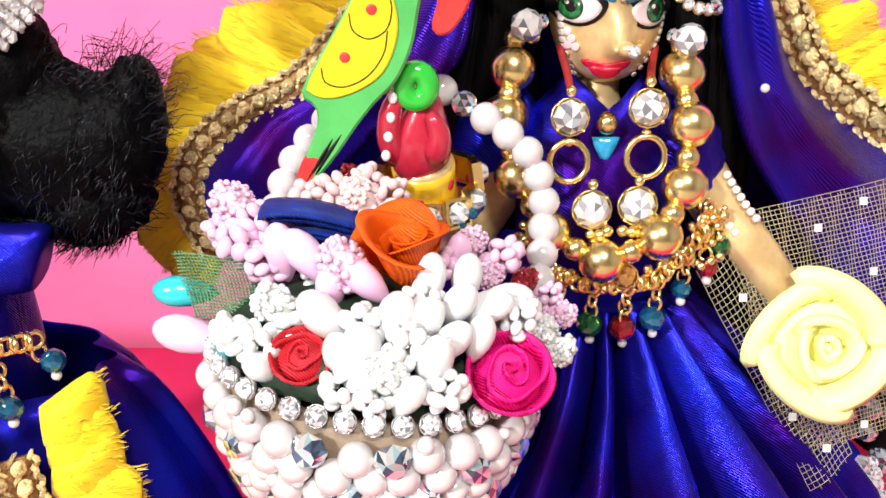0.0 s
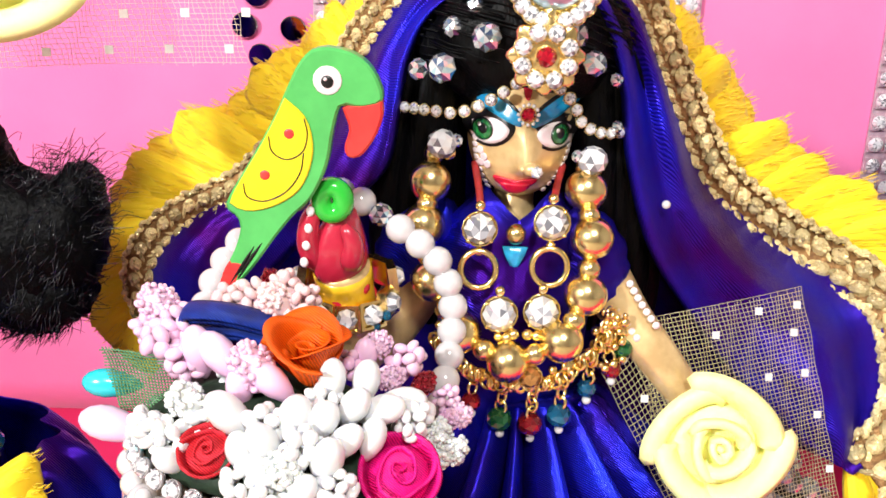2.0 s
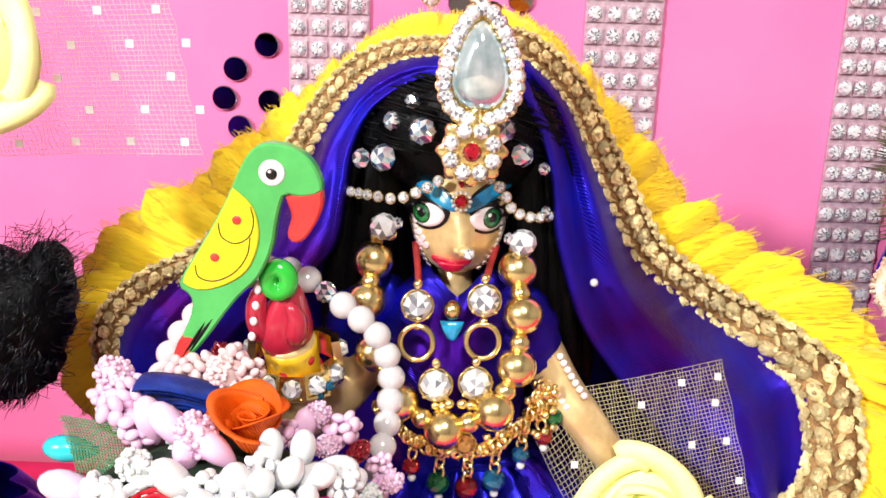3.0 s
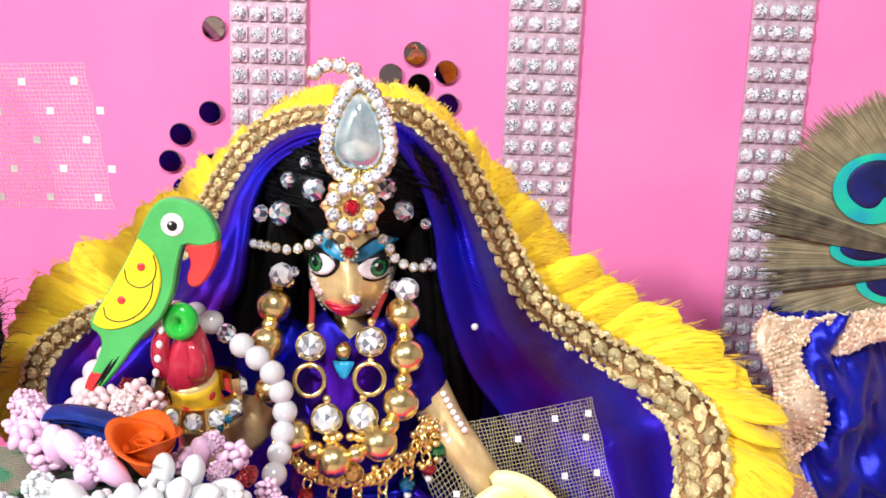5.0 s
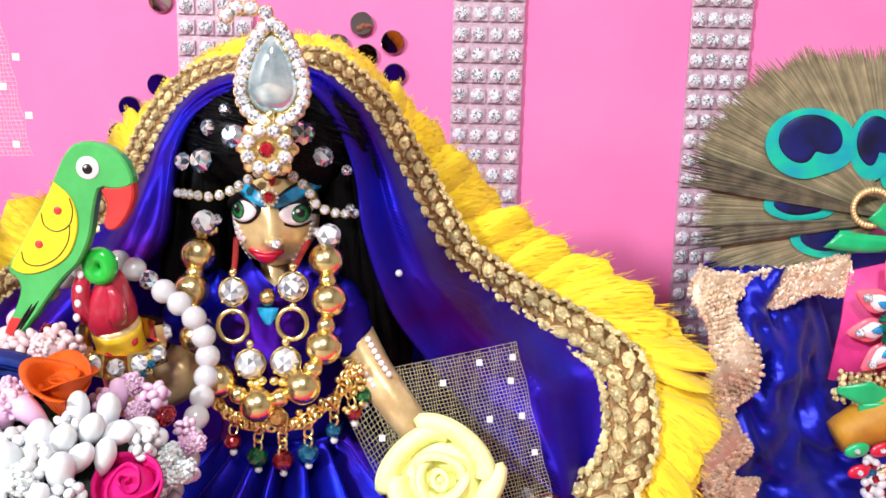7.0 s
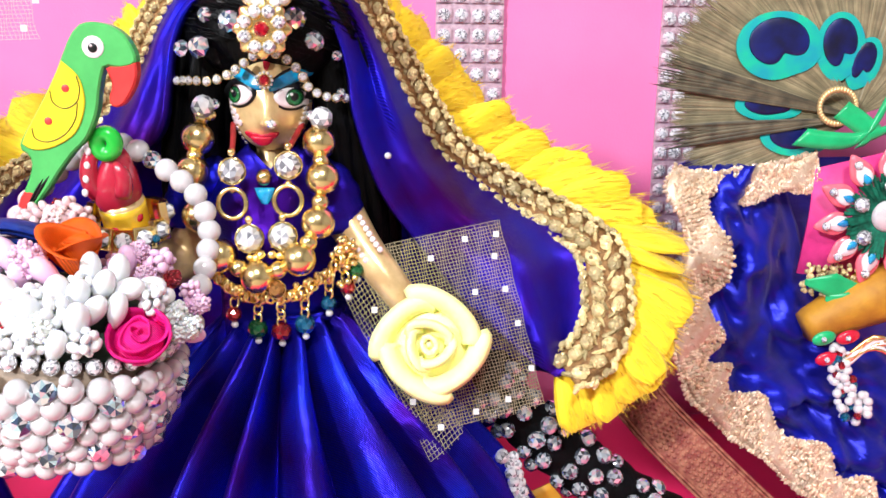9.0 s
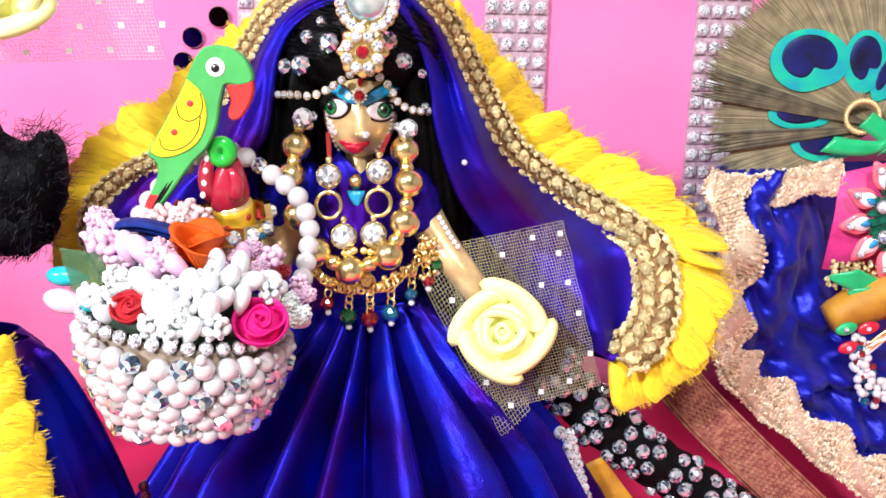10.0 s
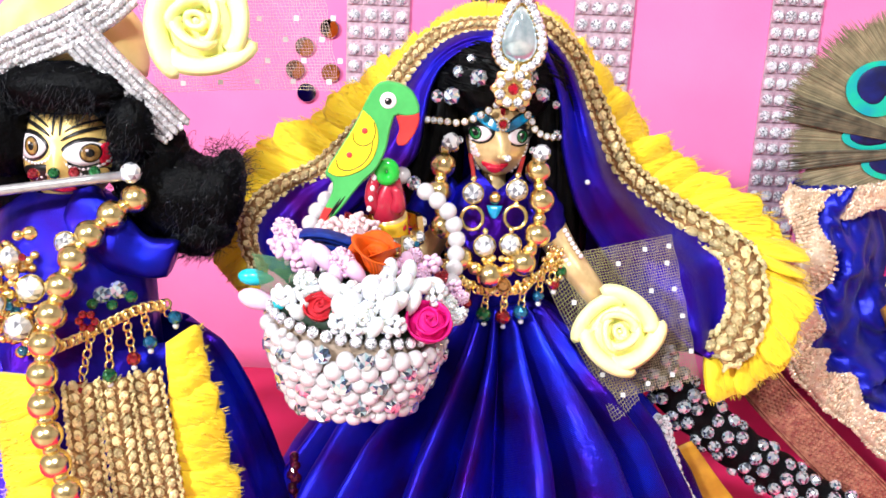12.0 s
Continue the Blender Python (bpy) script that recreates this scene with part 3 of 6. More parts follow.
# hair
bm = bmesh.new()
rows = []
for j in range(1, 30):
    e = math.pi * j / 30 - math.pi / 2
    row = []
    for i in range(72):
        a = 2 * math.pi * i / 72
        n = V(math.cos(e) * math.cos(a), math.cos(e) * math.sin(a), math.sin(e))
        k = 1 + 0.035 * math.sin(a * 11 + 5 * e) + 0.05 * noise.noise(n * 4)
        row.append(V(33 + 24.5 * n.x * k, 203 + 20 * n.y * k, 189 + 17 * n.z * k))
    rows.append(row)
grid(bm, rows, True, caps=True)
wig = part("wig", bm, HAIR, None, "black synthetic doll hair, combed up and falling behind")
tagged(wig, category="hair")
# the last two columns of locks are added to blacken the gaps inside the veil
for s, x0, x1 in ((-1, 13, 10), (1, 54, 60), (-1, 17, 16), (1, 50, 54), (1, 52, 64), (-1, 14, 7)):
    for k in range(6):
        o = V(random.uniform(-3.5, 3.5), random.uniform(-2, 5), 0)
        pts = curve([V(x0, 203, 194) + o, V(x0 + s * 2, 202, 175) + o * 1.2, V((x0 + x1) / 2 + s * 2, 203, 150) + o * 1.4, V(x1, 206, 118) + o * 1.6], 14)
        bm = bmesh.new()
        tube(bm, pts, [3.6, 4.2, 4.6, 4.8, 4.8, 4.8, 4.6, 4.6, 4.4, 4.2, 3.8, 3.2, 2.4, 1.2], 8)
        part("lock", bm, HAIR, wig)
bm = bmesh.new()
for i in range(260):
    a, e = random.uniform(math.pi * 1.02, math.pi * 1.98), random.uniform(-0.3, 1.2)
    n = V(math.cos(e) * math.cos(a), math.cos(e) * math.sin(a), math.sin(e))
    p = V(33 + 25 * n.x, 203 + 20.5 * n.y, 189 + 17.4 * n.z)
    d = n.cross(V(0.3, 0.2, 1)).normalized() * (1 if n.x < 0 else -1)
    tube(bm, [p, p + d * 5 + n * 0.6, p + d * 10 - n * 0.9], [0.22, 0.2, 0.1], 4)
part("strand", bm, HAIR, wig, kind="stuff")

for x, y, z, r in ((25, 183, 190, 3.2), (16, 187, 183, 3.3), (11, 188, 182.5, 2.4), (18, 187, 191.5, 2.3), (42.6, 183, 191, 3.2), (47.5, 185, 185, 2.8), (22.5, 187, 196, 2.0), (53, 190, 181, 1.6), (54, 190, 171, 1.4)):
    piece("hair_gem", GEM_AB, None, V(x, y, z), r, facing((0.03 * (x - 33), -1, 0.3)), "faceted iridescent rhinestone pinned in the black hair", "gem", "gems in the hair")

# forehead jewel: drop, stone border, flower and brow band
crown = thing("crown_ornament", (36.5, 176, 181), "gold crown ornament with clear teardrop stone and rhinestone flower", "crown")
bm = bmesh.new()
drop_line = []
for k in range(40):
    t = 2 * math.pi * k / 40
    w = 6.2 * math.sin(t) * (1.0 - 0.38 * math.cos(t))
    drop_line.append(V(37.2 + w * 0.92, 171.5, 205.5 + 9.2 * math.cos(t)))
mid = V(37.2, 171.5, 204.5)
grid(bm, [[mid + (p - mid) * k + V(0, dy, 0) for p in drop_line] for k, dy in ((0.2, 2.6), (1.0, 2.6), (1.28, 2.2), (1.28, 1.2), (1.0, 0.8), (0.2, 0.8))], True, caps=True)
part("backplate", bm, GOLD, crown)
bm = bmesh.new()
grid(bm, [[mid + (p - mid) * k + V(0, dy, 0) for p in drop_line] for k, dy in ((1.0, 0.9), (0.98, -0.4), (0.85, -1.6), (0.6, -2.7), (0.3, -3.3), (0.04, -3.5))], True, caps=True)
# pale and dark noise colours paint the clear stone's highlights and dark reflections
part("teardrop_stone", bm, mat("glint_painted_clear_stone", (0.86, 0.93, 0.96), 0.04, 0.65, col2=(0.24, 0.42, 0.48), scale=150, coat=1.0), crown, "large smooth clear teardrop stone")
border = curve([mid + (p - mid) * 1.24 for p in drop_line] + [mid + (drop_line[0] - mid) * 1.24], 27)
for k, p in enumerate(border[:-1]):
    if p.z < 197 and abs(p.x - 37) < 2:
        continue
    stone(crown, p + V(0, -0.3, 0), 1.65, (random.uniform(-.1, .1), -1, 0.2), cup=CUP)
for x, z in ((35.8, 219.6), (32.4, 220.6), (29.0, 220.6), (26.6, 218.8)):
    stone(crown, V(x, 171.4, z), 1.75, (random.uniform(-.1, .1), -1, 0.2), cup=CUP)
fc = V(36, 169.5, 188)
bm = bmesh.new()
grid(bm, [[fc + V((r + 0.8 * math.cos(8 * t)) * math.cos(t), dy, (r + 0.8 * math.cos(8 * t)) * math.sin(t)) for t in [2 * math.pi * k / 64 for k in range(64)]]
          for r, dy in ((1, 2.2), (6.6, 2.0), (6.9, 1.0), (6.2, 0.6), (1, 0.6))], True, caps=True)
tube(bm, [fc + V(0.4, 2, 6), fc + V(0.6, 3.2, 10)], 1.5, 8)
tube(bm, [fc + V(0, 2, 0), fc + V(-1, 9, -2), fc + V(-1, 14, -3)], 1.5, 8)
part("flower_plate", bm, GOLD, crown)
for k in range(8):
    t = 2 * math.pi * (k + 0.5) / 8
    stone(crown, fc + V(4.7 * math.cos(t), 0.2, 4.7 * math.sin(t)), 1.75, (0, -1, 0.2), cup=CUP)
stone(crown, fc + V(0, -0.2, 0), 1.95, (0, -1, 0.2), gem=GEM_RED, cup=CUP, name="red_stone")
band = curve([V(8, 193, 173.5), V(13.5, 187.5, 174), V(19, 185, 174), V(23.5, 184, 175.6), V(28, 182.2, 178.4), V(31.5, 181.5, 181), V(36, 181, 182), V(40, 181.6, 180.4), V(43.5, 183, 177), V(46, 185, 172.4), V(50.5, 188, 170), V(55, 192, 169.4)], 20)
for p in band:
    stone(crown, p, 1.22, (0.02 * (p.x - 33), -1, 0.15), cup=CUP)
stone(crown, V(34.2, 181.6, 174.6), 1.5, (0, -1, 0.1), gem=GEM_RED, cup=CUP, name="red_stone")
for k in range(12):
    t = 2 * math.pi * k / 12
    piece("seed_pearl", SPHERE_PEARL, crown, V(34.2 + 2.1 * math.cos(t), 181.9, 174.6 + 2.1 * math.sin(t)), 0.42)
stone(crown, V(36.3, 178.6, 163.2), 1.3, (0, -1, 0.1), name="nose_stone")

for x, z in ((16.4, 167), (48.8, 164.2)):
    e = thing("earring", (x, 187, z - 4), "clear faceted crystal bead earring on a gold post", "earring", "earrings")
    piece("crystal", FACET_CLEAR, e, V(x, 186.5, z), 3.3)
    piece("cap", SPHERE_GOLD, e, V(x + (1.5 if x < 30 else -1.5), 189, z - 2.5), 1.6)
    piece("small_crystal", FACET_AB, e, V(x + (3 if x < 30 else -3), 187.5, z + 0.6), 1.5)

# blouse
bm = bmesh.new()
rows = []
for z, rx, ry, cy in ((100, 17, 12, 196), (108, 16, 12, 196), (118, 17, 13, 196), (130, 18, 13.5, 196), (140, 18.5, 12, 196), (147, 16, 10, 196), (152, 11, 8, 196), (156, 7.2, 7, 196)):
    row = []
    for i in range(72):
        a = 2 * math.pi * i / 72
        k = 1 + 0.02 * math.sin(9 * a + z * 0.2) + 0.03 * noise.noise(V(math.cos(a) * 2, math.sin(a) * 2, z * 0.05))
        neck = 6.5 * max(0, 1 - abs(33 + rx * math.cos(a) - 33) / 7) if math.sin(a) < 0 and z > 145 else 0
        row.append(V(34 + rx * k * math.cos(a), cy + ry * k * math.sin(a), z - neck))
    rows.append(row)
grid(bm, rows, True)
blouse = part("blouse", bm, SATIN, None, "blue-violet satin doll blouse with puffed sleeves", thick=0.5)
tagged(blouse, category="blouse")
for pts in ([V(45, 196, 148), V(49.5, 193.5, 144), V(52, 192, 138), V(53.5, 191, 131)], [V(20, 198, 147), V(12, 199, 143), V(8, 200, 136), V(7, 199, 130)]):
    bm = bmesh.new()
    line = curve(pts, 14)
    tube(bm, line, [5.5 + 2.6 * math.sin(math.pi * k / 13) + 0.4 * math.sin(k * 2.2) for k in range(14)], 20)
    part("sleeve", bm, SATIN, blouse)
bm = bmesh.new()
grid(bm, [[V(33 + w, 184.6 - 0.08 * abs(w), z) for w in (-wd, -wd * 0.3, wd * 0.3, wd)] for z, wd in ((145, 2.8), (143, 2.2), (141, 1.2), (139.5, 0.3))])
part("neck_inset", bm, BROW_BLUE, blouse, "turquoise enamel neck inset", thick=0.6)

# gold bead necklace
necklace = thing("bead_necklace", (33, 176, 118), "necklace of large polished gold beads and small spacers", "necklace")
big = [V(14, 189, 158), V(12.8, 186, 149), V(15, 182, 137.5), V(21.5, 178, 127), V(32, 174.5, 122), V(43.4, 174.8, 127), V(48.3, 178.5, 136.5), V(49.3, 182, 148.2), V(48, 187.5, 157.4)]
for p in big:
    piece("gold_bead", SPHERE_GOLD, necklace, p, 4.75)
for a, b in zip(big, big[1:]):
    piece("spacer_bead", SPHERE_GOLD, necklace, (a + b) / 2 + V(0, -0.4, -0.4), (2.5, 2.5, 2.5))
for p in (V(14.6, 192, 163.5), V(48.2, 190, 162.5)):
    piece("spacer_bead", SPHERE_GOLD, necklace, p, 2.4)

# pendant necklace with round stones and rings
pend = thing("pendant_necklace", (33, 180, 130), "gold pendant necklace with four round clear stones and open rings", "necklace")
for p, r in ((V(25, 180, 150.2), 3.5), (V(40.3, 180, 152), 3.6), (V(29.8, 176.4, 132.2), 3.7), (V(38.9, 176.4, 133), 3.7)):
    stone(pend, p, r, (0, -1, 0.15), cup=CUP)
    for dz in (-1, 1):
        piece("knob", SPHERE_GOLD, pend, p + V(0, 0.2, dz * (r + 1.6)), 1.1)
for p in (V(25, 179, 141.4), V(40.2, 179, 142.4)):
    bm = bmesh.new()
    ring(bm, p, 3.8, 0.75, squash=1.08)
    part("link_ring", bm, GOLD, pend)
for line in ([V(25, 181, 155), V(24.6, 185, 158), V(23.6, 191, 162)], [V(40.5, 181, 156.5), V(41.5, 186, 159), V(43, 191, 162)], ):
    bm = bmesh.new()
    tube(bm, curve(line, 8), 0.8, 8)
    part("cord", bm, RED_THREAD, pend, "red cord")
for p in (V(33, 175.6, 128), V(36, 175.6, 128), V(31.6, 176, 127), V(38, 176, 127.6)):
    piece("knob", SPHERE_GOLD, pend, p, 1.3)
piece("knob", SPHERE_GOLD, pend, V(33, 184, 148), 2.3)

# waist chain with dangling glass beads
belt = thing("charm_chain", (40, 178, 101), "gold chain with dangling green, red and turquoise glass beads", "chain")


def charm(parent, top, low, colour, r=2.9):
    n = max(int((Vector(top) - Vector(low)).length / 2.6), 1)
    for k in range(n):
        bm = bmesh.new()
        ring(bm, Vector(top).lerp(Vector(low), (k + 0.3) / (n + 0.6)), 1.35, 0.42, ((1, -1, 0.1) if k % 2 else (-0.7, -1, 0.1)), 12, 1.2)
        part("link", bm, GOLD, parent)
    piece("glass_bead", FACET[colour], parent, low, r, facing((random.uniform(-1, 1), -1, 0.4)))
    piece("seed_pearl", SPHERE_PEARL, parent, Vector(low) + V(0.2, -0.2, -r - 0.6), 1.05)


for top, low, colour in (((31.5, 177.5, 115), (31, 178, 106), "green"), ((38, 175.5, 116), (37.8, 177, 105.6), "red"), ((44.5, 177, 117), (44.3, 178, 107.4), "blue"),
                         ((51, 180, 121), (50.6, 181.5, 112.6), "blue"), ((56, 183, 128), (58.4, 183.4, 122), "green"), ((54, 182, 126), (56, 182.6, 117), "red"), ((25, 178, 117), (24.4, 178.4, 110), "red")):
    charm(belt, top, low, colour, 2.9 if low[2] < 110 else 2.3)
bm = bmesh.new()
for k, p in enumerate(curve([V(16, 182, 124), V(22, 178.5, 118.5), V(30, 176.4, 116), V(38, 175.6, 116.4), V(45, 177, 118), V(51, 180, 122), V(55, 183, 130)], 34)):
    ring(bm, p + V(0, 0, random.uniform(-0.8, 0.8)), 1.5, 0.5, ((0.8 if k % 2 else -0.8), -1, 0.2), 10)
    ball(bm, p + V(random.uniform(-1, 1), 0.8, random.uniform(-1.5, 2.5)), 1.15, 8, 6)
part("chain_link", bm, GOLD, belt, kind="stuff")
stone(belt, V(37, 174.2, 118.6), 2.5, (0, -1, 0.1), gem=shared("gem_amber", gem_shape(), mat("amber_stone", (0.62, 0.30, 0.10), 0.1, 0.6, scale=300, island=0.5), False), cup=CUP)
bm = bmesh.new()
for k in range(30):
    ball(bm, V(random.uniform(53, 59), random.uniform(181, 184), random.uniform(117, 131)), random.uniform(0.7, 1.3), 8, 6)
part("tiny_bead", bm, GOLD, belt, kind="stuff")

# pleated skirt
bm = bmesh.new()
rows = []
prof = ((0.00, 108, 15, 11), (0.10, 103, 17, 14), (0.25, 93, 25, 27), (0.42, 80, 37, 37), (0.60, 62, 53, 45), (0.78, 38, 68, 52), (0.92, 12, 80, 58), (1.0, 0.5, 84, 60))
N = 420
folds = [random.uniform(0, 6.28) for k in range(6)]
for j in range(46):
    t = j / 45
    for a, b in zip(prof, prof[1:]):
        if a[0] <= t <= b[0] + 1e-9:
            f = (t - a[0]) / (b[0] - a[0])
            z, rx, ry = (a[k] + (b[k] - a[k]) * f for k in (1, 2, 3))
            break
    row = []
    for i in range(N):
        a = 2 * math.pi * i / N
        b = a + 0.10 * t * math.sin(3 * a + 1)
        ph = 0.5 * (18 * b + folds[0]) + 0.55 * math.sin(5 * b + folds[3]) + 0.30 * math.sin(11 * b + folds[4] + 2.4 * t)
        w = 2.9 * abs(math.sin(ph)) ** 1.05 - 1.75 + 0.24 * math.sin(19 * b + folds[1] + 2.5 * t) + 0.03 * math.sin(57 * b + folds[2] + 3 * t)
        amp = (2.0 + 7.4 * math.sin(min(t * 1.7, 1) * math.pi / 2)) * (1 if t > 0.06 else 0.5)
        k = 1 + 0.03 * noise.noise(V(3 * math.cos(a), 3 * math.sin(a), t * 3))
        row.append(V(37 + (rx * k + amp * w) * math.cos(a), 197 + (ry * k + amp * w) * math.sin(a), z + 0.5 * noise.noise(V(a * 4, t * 6, 0))))
    rows.append(row)
grid(bm, rows, True)
skirt = part("skirt", bm, SATIN, None, "long pleated blue-violet satin doll skirt", thick=0.5)
tagged(skirt, category="skirt")
bm = bmesh.new()
tube(bm, [V(37 + 15.6 * math.cos(t), 197 + 12.4 * math.sin(t), 106.5) for t in [2 * math.pi * k / 40 for k in range(40)]], 1.6, 8, closed=True)
part("waistband", bm, SATIN, skirt)
bm = bmesh.new()
tube(bm, [p + V(0, 0, 0.4) for p in rows[-1][::3]], 0.8, 6, closed=True)
part("hem", bm, GOLD_THREAD, skirt)

# veil: two hanging sides, gold braid and yellow fringe
R_IN = [V(34, 188, 202), V(44, 189, 201), V(51.5, 190, 190), V(55.5, 190, 179), V(57.5, 190, 166), V(62, 191, 151), V(67.5, 193, 139), V(77, 196, 126), V(90, 197, 110), V(103, 193.5, 98), V(112, 190, 91)]
R_OUT = [V(34, 196, 207), V(46, 199, 207), V(58, 205, 197), V(66, 210, 183), V(74, 215, 168), V(83, 220, 153), V(96, 225, 142), V(111, 227, 132), V(124, 221, 126), V(132, 212, 121), V(134, 205, 111), V(133, 199, 101), V(127, 193, 92), V(118, 189, 88)]
L_IN = [V(36, 188, 202), V(24, 189, 201), V(13, 190, 194), V(8, 190, 185), V(6, 190, 175), V(3, 190.5, 160), V(-7, 193, 150), V(-18, 197, 140), V(-30, 201, 126), V(-42, 205, 112)]
L_OUT = [V(34, 196, 207), V(18, 198, 205), V(8, 200, 199), V(0, 203, 189), V(-6, 206, 179), V(-16, 208, 166), V(-30, 209, 151), V(-46, 211, 142), V(-56, 212, 133), V(-59, 213, 122), V(-54, 212, 110)]
veil = thing("veil", (36, 200, 86), "blue-violet satin veil with gold braid and yellow fringe on the doll", "veil")


def drape(inner, outer, seed, nu=110, nv=26, deep=4.6):
    a, b = curve(inner, nu), curve(outer, nu)
    rows = []
    for i in range(nu):
        u = i / (nu - 1)
        row = []
        for j in range(nv):
            v = j / (nv - 1)
            p = a[i].lerp(b[i], v)
            w = (b[i] - a[i]).length
            s = math.sin(math.pi * v)
            p.y -= s * (0.12 * w + deep * min(w / 30, 1) * math.sin(2 * math.pi * (1.35 * v + 0.75 * u) + seed))
            p.y += s * 2.4 * noise.noise(V(u * 9, v * 3, seed))
            p.z += s * 0.8 * noise.noise(V(u * 5, v * 4, seed + 3))
            row.append(p)
        row.insert(0, a[i] + V((35 - a[i].x) * 0.04, 3.5, 0))
        rows.append(row)
    bm = bmesh.new()
    grid(bm, rows)
    return bm


part("side_drape", drape(R_IN, R_OUT, 0.6), VEIL_SATIN, veil, thick=0.5)
part("side_drape", drape(L_IN, L_OUT, 2.4, deep=2.0), VEIL_SATIN, veil, thick=0.5)
bm = bmesh.new()
back = [p + V(0, 3, -1) for p in curve(L_OUT[::-1] + R_OUT[1:], 80)]
low = curve([V(-30, 226, 60), V(-10, 238, 40), V(36, 246, 30), V(80, 238, 40), V(104, 216, 62)], 80)
grid(bm, [[p.lerp(q, v) + V(0, 14 * math.sin(math.pi * v), 3 * math.sin(math.pi * v)) for p, q in zip(back, low)] for v in [k / 13 for k in range(14)]])
part("back_drape", bm, VEIL_SATIN, veil, thick=0.5)
piece("pearl_dot", SPHERE_PEARL, veil, V(66.9, 192.6, 153.2), 1.0)


def braid(parent, pts, outward, wide=(10.5, 10.5), material=None):
    """Plaited gold braid: a tape darkened as shade in the gaps, two staggered rows of glittering knots and looped
    edges.
    """
    fine = curve(pts, 400)
    run = sum((b - a).length for a, b in zip(fine, fine[1:]))
    tape, lumps = bmesh.new(), bmesh.new()
    rows, at, step = [], 0.0, 0
    while at < run:
        u = at / run
        i = min(int(u * 399), 398)
        p, d = fine[i], (fine[min(i + 3, 399)] - fine[max(i - 3, 0)]).normalized()
        o = Vector(outward(u, p))
        o = (o - d * o.dot(d)).normalized()
        nrm = o.cross(d).normalized()
        if nrm.y > 0:
            nrm = -nrm
        w = wide[0] + (wide[1] - wide[0]) * min(u * 1.8, 1)
        p = p + nrm * 1.3
        rows.append([p + o * (w * k) + nrm * 0.2 for k in (-0.46, -0.2, 0.2, 0.46)])
        side = 1 if step % 2 else -1
        nugget(lumps, p + o * (w * 0.195 * side) + nrm * (0.08 * w), (0.135 * w, 0.165 * w, 0.12 * w), facing_along(d + o * (-0.5 * side), nrm), 0.12, (12, 8))
        for k in range(5):
            along, across = random.uniform(-.13, .13), random.uniform(-.10, .10)
            rise = 0.06 + 0.15 * math.sqrt(max(0.1, 1 - (along / 0.16) ** 2 - (across / 0.13) ** 2))
            nugget(lumps, p + o * (w * (0.195 * side + across)) + d * (w * (along - 0.5 * side * across)) + nrm * (rise * w), (0.036 * w, 0.050 * w, 0.036 * w), facing_along(d + o * random.uniform(-1, 1), nrm), 0.35, (6, 4))
        nugget(lumps, p + o * (-w * 0.12 * side) + nrm * (0.05 * w), (0.045 * w, 0.16 * w, 0.06 * w), facing_along(d + o * (0.9 * side), nrm))
        arc = [p + d * (dd * w) + o * (side * oo * w) + nrm * (0.07 * w) for dd, oo in ((-0.17, 0.40), (-0.10, 0.46), (0.0, 0.50), (0.10, 0.46), (0.17, 0.40))]
        tube(lumps, arc, 0.03 * w, 5)
        for k in (-0.45, 0.45):
            for h in (0.0, 0.5):
                q = p + d * (h * 0.19 * w) + o * (w * (k + (0.035 if (step + (h > 0)) % 2 else -0.02) * (1 if k > 0 else -1))) + nrm * (0.07 * w)
                nugget(lumps, q, (0.055 * w, 0.10 * w, 0.065 * w), facing_along(d + o * (0.5 if h else -0.5), nrm))
        at += 0.19 * w
        step += 1
    grid(tape, rows)
    part("braid_tape", tape, BRAID_TAPE, parent, thick=0.8)
    part("braid_knot", lumps, material, parent, smooth=False, kind="stuff")


def facing_along(d, nrm):
    """Local y along d, local z along nrm."""
    y = Vector(d).normalized()
    z = (Vector(nrm) - y * y.dot(Vector(nrm))).normalized()
    return Matrix((y.cross(z), y, z)).transposed().to_4x4()


